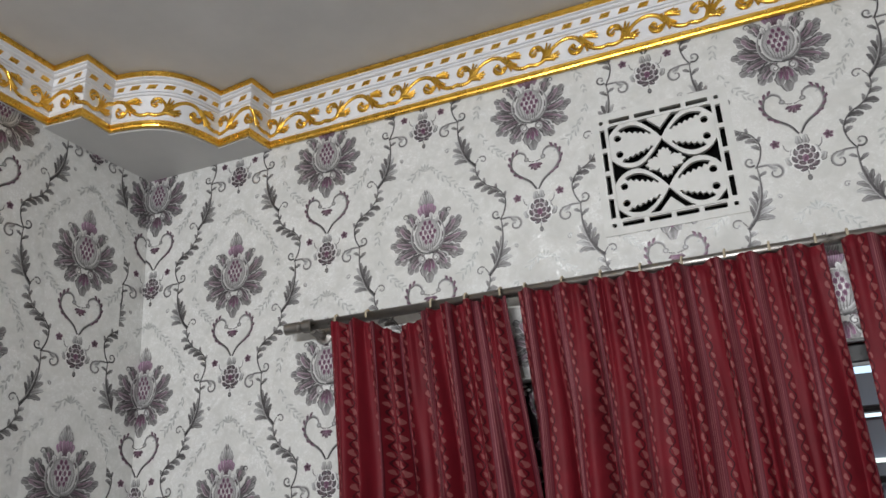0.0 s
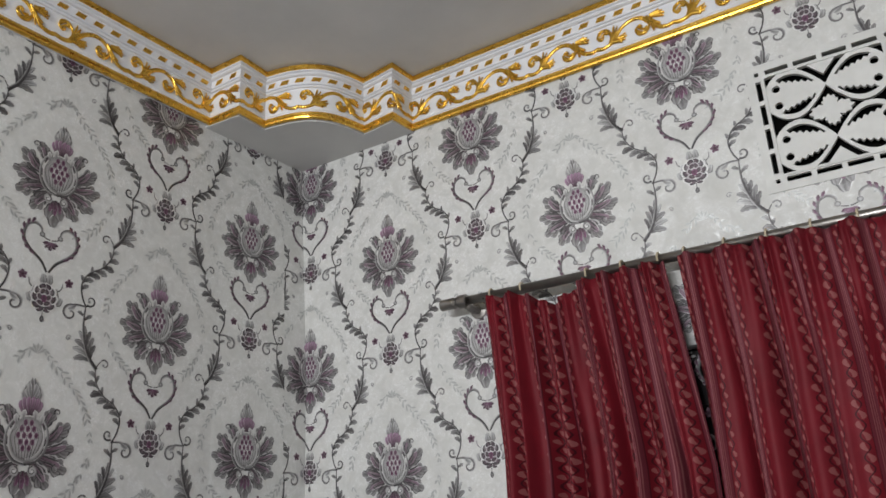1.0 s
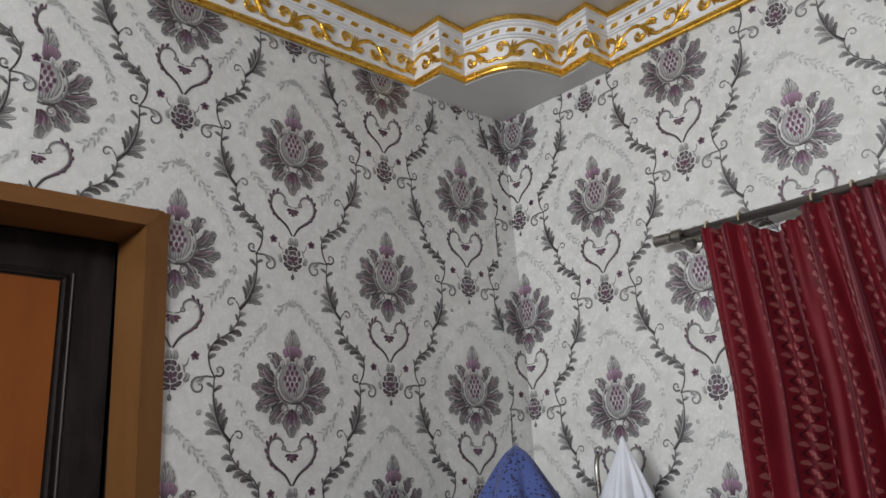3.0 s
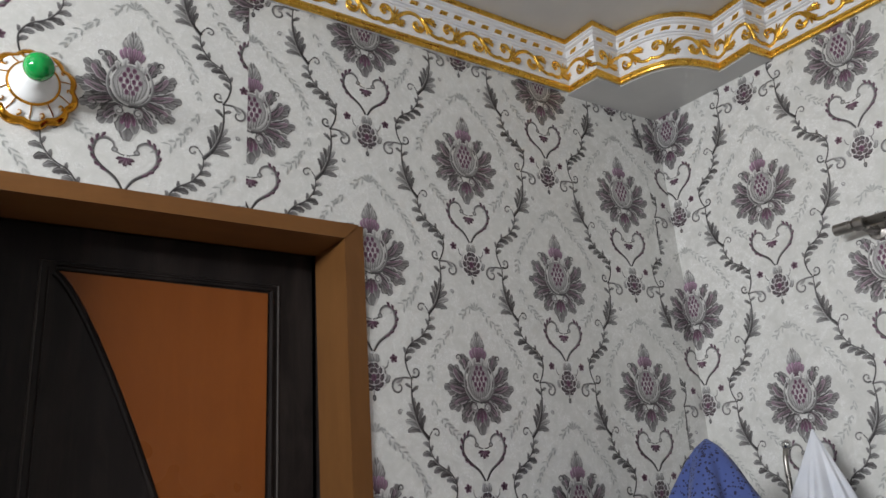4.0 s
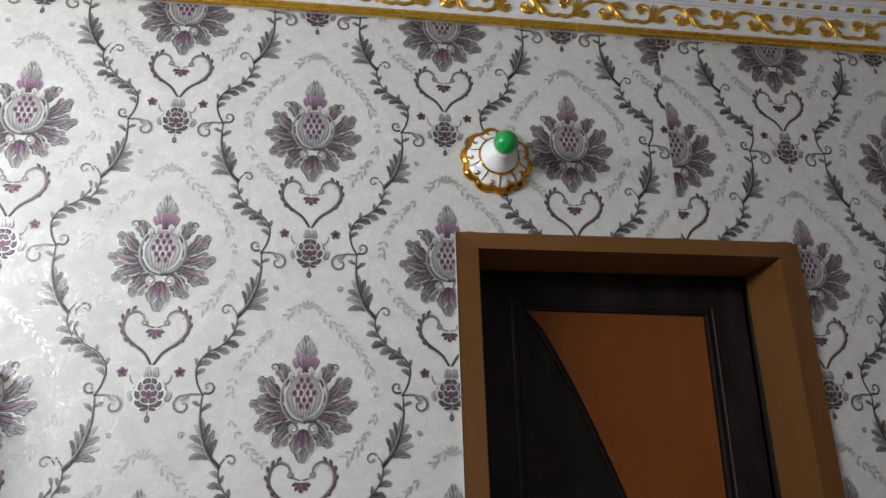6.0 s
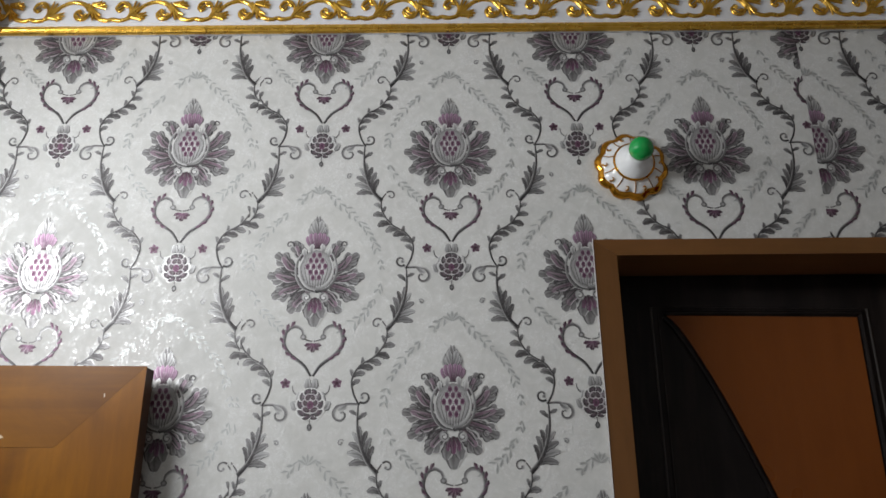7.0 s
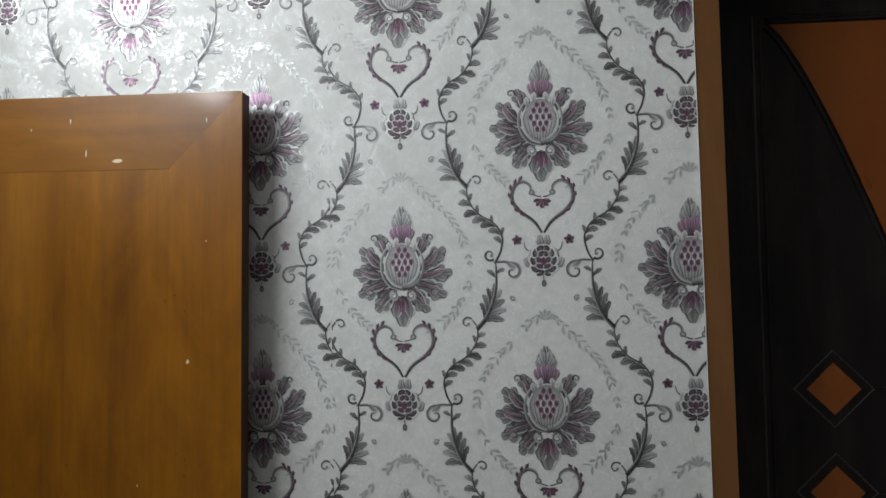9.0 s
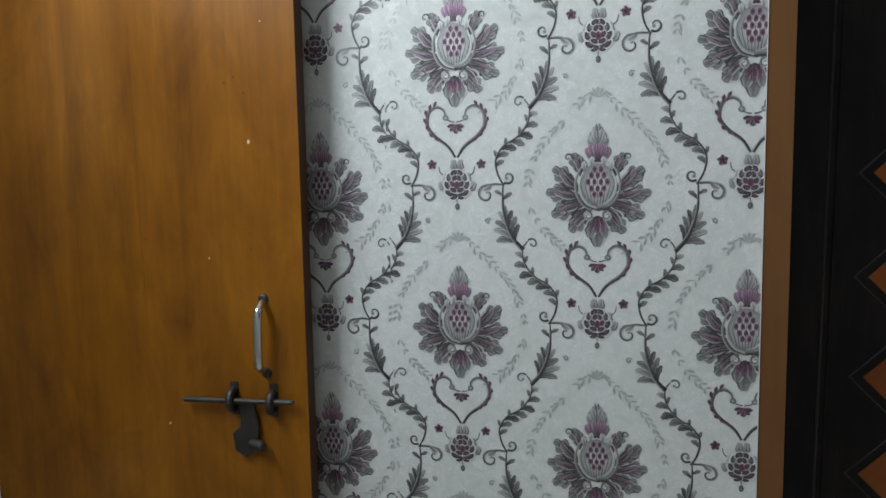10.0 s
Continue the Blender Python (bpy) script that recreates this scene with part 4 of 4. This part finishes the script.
for k in range(10):
    a = 2 * math.pi * (k + 0.5) / 10
    r = Vector((0, math.cos(a), math.sin(a)))
    tan = Vector((0, -math.sin(a), math.cos(a)))
    c = Vector(LC)
    bm = bmesh.new()
    tube(bm, glide([c + r * 0.042 + Vector((0.029, 0, 0)), c + r * 0.051 + tan * 0.001 + Vector((0.0225, 0, 0)), c + r * 0.062 + Vector((0.0165, 0, 0))], 4), 0.0011, 6)
    part("gilt_line", bm, LUSTRE, lampholder)
    a2 = a + math.pi / 10
    r2, t2 = Vector((0, math.cos(a2), math.sin(a2))), Vector((0, -math.sin(a2), math.cos(a2)))
    bm = bmesh.new()
    tube(bm, glide([c + r2 * 0.061 + Vector((0.0175, 0, 0)), c + r2 * 0.057 + t2 * 0.004 + Vector((0.0205, 0, 0)), c + r2 * 0.053 + t2 * 0.002 + Vector((0.0225, 0, 0)), c + r2 * 0.054 - t2 * 0.002 + Vector((0.022, 0, 0))], 4), [0.0022 - 0.00012 * j for j in range(13)], 6)
    part("gilt_curl", bm, LUSTRE, lampholder)
bulb = part("bulb", lathe(bmesh.new(), [(0.066, 0.013)] + [(0.0900 - 0.0242 * math.cos(w), 0.0242 * math.sin(w)) for w in (0.65 + 2.48 * j / 14 for j in range(15))], LC, (1, 0, 0), 36), GREEN, lampholder, "green round bulb", smooth=True)


# ---- pierced vent ----
def vent_open(u, v):
    """Above zero where the grille is pierced; u, v run from -1 to 1."""
    au, av = abs(u), abs(v)
    best = -1.0
    # dashes round the edge
    for a, b in ((u, v), (v, u)):
        if abs(abs(b) - 0.955) < 0.2:
            k = (a / 0.86 + 1) * 2
            f = abs((k % 1) - 0.5) if 0 <= k <= 4 else 1
            best = max(best, min(0.042 - abs(abs(b) - 0.955), (0.41 - f) * 0.43))
    best = max(best, 0.035 - max(abs(au - 0.955), abs(av - 0.955)))
    if max(au, av) > 0.875:
        return best
    # four leaves in crossing ovals, with two eyes each
    a, b = au, abs(av - 0.45)
    h = 0.425 * (math.sin(math.pi / 2 * a / 0.5) ** 0.95 if a < 0.5 else math.sqrt(max(0.0, 1 - ((a - 0.5) / 0.40) ** 2)))
    inside = h - 0.075
    saw = abs((a * 11) % 1 - 0.5)
    if b < h:
        body = inside - 0.165 * max(0.0, math.sin(math.pi * min(max((a - 0.10) / 0.66, 0.0), 1.0))) + 0.10 * (0.5 - saw)
        eye = math.hypot(a - 0.71, b - 0.150)
        return max(best, min(inside - b, b - max(body, 0.03), 0.70 - a), 0.062 - eye)
    # slits between the ovals: round a serrated star in the middle, half leaves above and below, wedges at the sides
    if av < 0.45:
        turn = math.atan2(av, a + 1e-6)
        tooth = abs((turn * 10 / math.pi) % 1 - 0.5)
        star = math.hypot(a / 1.2, av) - 0.115 - 0.11 * abs(math.cos(2 * turn)) - 0.09 * tooth
    else:
        star = 0.55 * a + 0.45 * (0.87 - av) - 0.085 - 0.10 * abs(((a - av) * 9) % 1 - 0.5)
    return max(best, min(b - h - 0.006, star, 0.855 - max(au, av)))


def vent_grille():
    """A plate with real holes: the field is cut along the outline of the openings."""
    n, half, thick = 150, 0.140, 0.009
    inner = VENT_H
    bm = bmesh.new()
    yf, yb = ROOM_N - 0.0025, ROOM_N - 0.0025 + thick

    def val(u, v):
        return -vent_open(u / inner, v / inner) if max(abs(u), abs(v)) <= inner else 1.0
    step = 2 * half / n
    grid = [[val(-half + i * step, -half + j * step) for j in range(n + 1)] for i in range(n + 1)]
    cache = {}

    def vert(u, v, y):
        key = (round(u, 6), round(v, 6), y)
        if key not in cache:
            cache[key] = bm.verts.new((VENT_X + u, y, VENT_Z + v))
        return cache[key]
    for i in range(n):
        for j in range(n):
            cs = [(i, j), (i + 1, j), (i + 1, j + 1), (i, j + 1)]
            poly, walls = [], []
            for k in range(4):
                (a, b), (c, d) = cs[k], cs[(k + 1) % 4]
                p, q = grid[a][b], grid[c][d]
                pa, pb = (-half + a * step, -half + b * step), (-half + c * step, -half + d * step)
                if p > 0:
                    poly.append(pa)
                if (p > 0) != (q > 0):
                    t = min(max(p / (p - q), 0.02), 0.98)
                    x = (pa[0] + (pb[0] - pa[0]) * t, pa[1] + (pb[1] - pa[1]) * t)
                    poly.append(x)
                    walls.append(x)
            if len(poly) >= 3:
                bm.faces.new([vert(u, v, yf) for u, v in poly])
            if len(walls) == 2:
                (u0, v0), (u1, v1) = walls
                bm.faces.new((vert(u0, v0, yf), vert(u1, v1, yf), vert(u1, v1, yb), vert(u0, v0, yb)))
    for a, b in (((-half, -half), (half, -half)), ((half, -half), (half, half)), ((half, half), (-half, half)), ((-half, half), (-half, -half))):
        quad = [(a[0], yf, a[1]), (b[0], yf, b[1]), (b[0], ROOM_N, b[1]), (a[0], ROOM_N, a[1])]
        bm.faces.new([bm.verts.new((VENT_X + u, y, VENT_Z + v)) for u, y, v in quad])
    bmesh.ops.recalc_face_normals(bm, faces=bm.faces)
    return bm


vent = thing("wall_vent", (VENT_X, ROOM_N, VENT_Z - 0.15), "cream painted pierced plaster vent with leaf tracery in the wall", "vent")
part("grille", vent_grille(), VENT_PAINT, vent)
# added near-black sheet close behind the holes: the duct's shade put in as colour
part("backing", boxed(VENT_X - VENT_H, VENT_X + VENT_H, ROOM_N + 0.022, ROOM_N + 0.028, VENT_Z - VENT_H, VENT_Z + VENT_H), Mat("vent_shade_black", (0.004, 0.004, 0.004), 0.95, Specular_IOR_Level=0.05).m, vent, "added black sheet for the shade inside the vent")
bm = bmesh.new()
for s in (-1, 1):
    box(bm, VENT_X - 0.10, VENT_X + 0.10, ROOM_N - 0.0050, ROOM_N - 0.0020, VENT_Z + s * 0.1085 - 0.0025, VENT_Z + s * 0.1085 + 0.0025, bevel=0.001)
    box(bm, VENT_X + s * 0.1085 - 0.0025, VENT_X + s * 0.1085 + 0.0025, ROOM_N - 0.0050, ROOM_N - 0.0020, VENT_Z - 0.10, VENT_Z + 0.10, bevel=0.001)
part("rib", bm, VENT_PAINT, vent)


# ---- window behind the curtain ----
window = thing("window_1", (1.45, 0.06, WIN_Z0), "black framed window with louvre glass behind the curtain", "window", kind="structure")
for a in ((WIN_X0, WIN_X0 + 0.09, WIN_Z0, WIN_Z1), (WIN_X1 - 0.05, WIN_X1, WIN_Z0, WIN_Z1), (1.43, 1.47, WIN_Z0 + 0.05, WIN_Z1 - 0.05), (WIN_X0 + 0.05, WIN_X1 - 0.05, WIN_Z0, WIN_Z0 + 0.05), (WIN_X0 + 0.05, WIN_X1 - 0.05, WIN_Z1 - 0.035, WIN_Z1)):
    part("window_frame", boxed(a[0], a[1], 0.03, 0.08, a[2], a[3], bevel=0.003), BLACK_FRAME, window)
for k in range(11):
    z = WIN_Z1 - 0.085 - 0.078 * k
    for x0, x1 in ((WIN_X0 + 0.05, 1.43), (1.47, WIN_X1 - 0.05)):
        bm = boxed(x0, x1, -0.002, 0.002, -0.036, 0.036)
        bmesh.ops.transform(bm, matrix=Matrix.Translation((0, 0.07, z)) @ Euler((radians(18), 0, 0)).to_matrix().to_4x4(), verts=bm.verts)
        part("louvre", bm, SLAT, window)
for z in [WIN_Z1 - 0.12 - 0.117 * k for k in range(7)]:
    part("security_bar", tube(bmesh.new(), [(WIN_X0, 0.01, z), (WIN_X1, 0.01, z)], 0.007, 8), BLACK_FRAME, window)


# ---- curtain rod and curtains ----
ROD_Y, ROD_Z = -0.070, 2.098
rod = thing("curtain_rod", (1.4, ROD_Y, ROD_Z), "brushed steel curtain rod on wall brackets", "curtain rod")
part("rod", tube(bmesh.new(), [(0.535, ROD_Y, ROD_Z), (2.45, ROD_Y, ROD_Z)], 0.0105, 14), STEEL, rod, smooth=True)
part("finial", lathe(bmesh.new(), [(0, 0.011), (0.002, 0.0135), (0.036, 0.0135), (0.038, 0.012), (0.044, 0.012)], (0.497, ROD_Y, ROD_Z), (1, 0, 0), 20), STEEL, rod, "steel end cap")
for x in (0.566, 2.42):
    part("bracket", tube(bmesh.new(), glide([(x, ROOM_N, ROD_Z - 0.012), (x, ROOM_N - 0.03, ROD_Z - 0.016), (x, ROD_Y, ROD_Z - 0.012)], 4), 0.009, 10), STEEL, rod)
    part("collar", lathe(bmesh.new(), [(-0.012, 0.013), (-0.010, 0.0155), (0.010, 0.0155), (0.012, 0.013)], (x - 0.01, ROD_Y, ROD_Z), (1, 0, 0), 18), STEEL, rod)
    part("base_plate", lathe(bmesh.new(), [(0, 0.022), (0.005, 0.021), (0.007, 0.010)], (x, ROOM_N, ROD_Z - 0.012), (0, -1, 0), 18), STEEL, rod)


def curtain(seed, left, right, bottom, folds, sag, label, deep=1.0):
    """One hung panel: left and right give x for height; sag drops the heading between hooks."""
    rnd = random.Random(seed)
    phases = [rnd.uniform(-0.5, 0.5) for _ in range(40)]
    na, nz = 260, 60
    full = 1.30 + 0.25 * deep
    span = right(2.1) - left(2.1)
    bm = bmesh.new()
    uv = bm.loops.layers.uv.new("UVMap")
    rows, marks = [], {}
    warp = [rnd.uniform(0.7, 1.3) for _ in range(folds)]
    total = sum(warp)

    def fold(a):
        x, k = a * total, 0
        while k < folds - 1 and x > warp[k]:
            x -= warp[k]
            k += 1
        return k, min(x / warp[k], 1.0)
    for j in range(nz + 1):
        tz = j / nz
        row = []
        for i in range(na + 1):
            a = i / na
            k, f = fold(a)
            top = ROD_Z - 0.008 - sag(a) + 0.005 * math.sin(2 * math.pi * f) * 0.8
            z = top + (bottom - top) * tz
            grow = 0.35 + 0.65 * min(tz * 3.0, 1)
            amp = (0.020 + 0.012 * phases[k]) * grow * deep
            wave = math.sin(2 * math.pi * f + 0.5 * math.sin(5 * tz + phases[k] * 6))
            wave = 1.7 * (0.5 + 0.5 * wave) ** 0.55 - 0.95
            pinch = (1 - min(tz * 5, 1)) * 0.006 * math.sin(6 * math.pi * f + phases[k] * 5)
            y = ROD_Y - 0.017 - amp * (wave + 0.35 * math.sin(4 * math.pi * f + phases[(k + 7) % 40] * 6 + 2 * tz)) - pinch
            x = left(z) + (right(z) - left(z)) * a + 0.006 * grow * math.cos(2 * math.pi * f + 1.0) * (0 if i in (0, na) else 1)
            q = noise.noise(Vector((x * 9, z * 4, seed)))
            v = bm.verts.new((x, y + 0.006 * q * min(1, 4 * tz), z))
            marks[v] = (a * span * full + seed * 0.05, z)
            row.append(v)
        rows.append(row)
    for a, b in zip(rows, rows[1:]):
        for i in range(na):
            bm.faces.new((a[i], a[i + 1], b[i + 1], b[i]))
    for f in bm.faces:
        for lp in f.loops:
            lp[uv].uv = marks[lp.vert]
    bmesh.ops.recalc_face_normals(bm, faces=bm.faces)
    holder = thing("curtain", (left(2.1), ROD_Y, bottom), label, "curtain", "window curtains")
    panel = part("panel", bm, CURTAIN, holder, smooth=True)
    mod = panel.modifiers.new("cloth", "SOLIDIFY")
    mod.thickness = 0.0015
    hooks = max(3, round(span / 0.085))
    for h in range(hooks + 1):
        a = (h + 0.15) / (hooks + 0.3)
        if sag(a) > 0.012:
            continue
        x = left(2.1) + span * a
        bm = bmesh.new()
        tube(bm, glide([(x, ROD_Y - 0.012, ROD_Z - 0.006), (x, ROD_Y - 0.0125, ROD_Z + 0.006), (x + 0.001, ROD_Y - 0.004, ROD_Z + 0.0130), (x, ROD_Y + 0.010, ROD_Z + 0.008)], 4), 0.0024, 6)
        part("hook", bm, BEIGE, holder, "beige plastic hook")
    return holder


def dip(centre, width, depth):
    return lambda a: depth * math.exp(-((a - centre) / width) ** 2)


curtain(1, lambda z: 0.620 + 0.024 * min(1, max(0, (2.1 - z) / 0.35)), lambda z: 1.024 + 0.040 * min(1, max(0, (2.1 - z) / 0.4)), 0.72, 9, dip(0.40, 0.13, 0.040), "dark red striped curtain sagging between its hooks", 1.3)
curtain(2, lambda z: 1.053 + 0.016 * min(1, max(0, (2.1 - z) / 0.25)), lambda z: 1.612 - 0.004 * (2.1 - z), 0.72, 8, dip(0.5, 0.2, 0.0), "dark red striped curtain hanging in close folds", 1.0)
curtain(3, lambda z: 1.640 - 0.012 * (2.1 - z), lambda z: 2.32, 0.72, 9, dip(0.5, 0.2, 0.0), "dark red striped curtain hanging in close folds", 1.0)


# ---- coat stand with clothes ----
SX, SY = 0.33, -0.27
stand = thing("coat_stand", (SX, SY, 0), "dark metal coat stand with ball-tipped arms", "coat stand")
part("pole", tube(bmesh.new(), [(SX, SY, 0.03), (SX, SY, 1.52)], 0.014, 14), STEEL, stand, smooth=True)
part("base", lathe(bmesh.new(), [(0, 0.17), (0.012, 0.17), (0.022, 0.15), (0.03, 0.03)], (SX, SY, 0), (0, 0, 1), 40), IRON, stand, smooth=True)
for tip in ((0.318, -0.122, 1.640), (0.322, -0.405, 1.640), (0.390, -0.130, 1.630), (0.20, -0.30, 1.585)):
    bm = bmesh.new()
    tube(bm, glide([(SX, SY, 1.49), (SX + 0.75 * (tip[0] - SX), SY + 0.80 * (tip[1] - SY), 1.500), (tip[0] + 0.06 * (SX - tip[0]), tip[1] + 0.10 * (SY - tip[1]), tip[2] - 0.035), tip], 5), 0.006, 10)
    arm = part("arm", bm, STEEL, stand, smooth=True)
    bm = bmesh.new()
    bmesh.ops.create_uvsphere(bm, u_segments=18, v_segments=12, radius=0.0115, matrix=Matrix.Translation(tip))
    part("ball", bm, CHROME, arm, smooth=True)


def draped(name, apex, drop, rx, ry, lean, material, label, seed, shoulder=0.35):
    """A garment hung by one point: folds run down from its peak."""
    rnd = random.Random(seed)
    ph = [rnd.uniform(0, 6.28) for _ in range(6)]
    bm = bmesh.new()
    nt, na = 46, 72
    rows = []
    for j in range(nt + 1):
        t = j / nt
        grow = min(1.0, (t / 0.42)) ** shoulder if t > 0 else 0.0
        row = []
        for i in range(na):
            w = 2 * math.pi * i / na
            fold = 1 + min(1, 6 * t) * (0.17 * math.sin(5 * w + ph[0] + 1.5 * t) + 0.09 * math.sin(9 * w + ph[1] - t) + 0.05 * math.sin(14 * w + ph[2]))
            r = max(grow * fold, 0.02)
            row.append(bm.verts.new((apex[0] + rx * r * math.cos(w) + lean[0] * t, apex[1] + ry * r * math.sin(w) + lean[1] * t, apex[2] - drop * t + 0.008 * math.sin(3 * w + ph[3]) * t)))
        rows.append(row)
    for a, b in zip(rows, rows[1:]):
        for i in range(na):
            bm.faces.new((a[i], a[(i + 1) % na], b[(i + 1) % na], b[i]))
    bm.faces.new(rows[0])
    bmesh.ops.recalc_face_normals(bm, faces=bm.faces)
    return solid(name, bm, material, label, "garment", smooth=True)


draped("blue_shirt", (0.322, -0.405, 1.657), 0.72, 0.150, 0.138, (0.03, -0.02), BLUE, "blue cotton shirt with navy specks hung on the coat stand", 3, 0.62)
draped("white_shirt", (0.390, -0.130, 1.668), 0.70, 0.105, 0.080, (0.0, 0.0), WHITE_CLOTH, "white cotton shirt hung on the coat stand", 8, 0.85)


# ---- torn paper edge beside the door frame ----
rnd = random.Random(21)
EDGE_PAINT = Mat("torn_paper_edge", (0.55, 0.52, 0.50), 0.7).m
bm = bmesh.new()
last = None
for k in range(120):
    z = 0.3 + 1.83 * k / 119
    y = FRAME_Y0 + LEAN_0 * (FRAME_TOP - z) / FRAME_TOP
    w = 0.0001 + 0.0050 * max(0.0, -0.18 + noise.noise(Vector((z * 14, 3.1, 0)))) + 0.0002 * rnd.random()
    row = [bm.verts.new((0.0075, y - 0.0005 - w, z)), bm.verts.new((0.0078, y - 0.0003, z)), bm.verts.new((0.002, y - 0.0005 - w, z))]
    if last:
        bm.faces.new((last[0], last[1], row[1], row[0]))
        bm.faces.new((last[2], last[0], row[0], row[2]))
    last = row
part("paper_edge", bm, EDGE_PAINT, wall_west, "ragged white paper edge along the door frame")
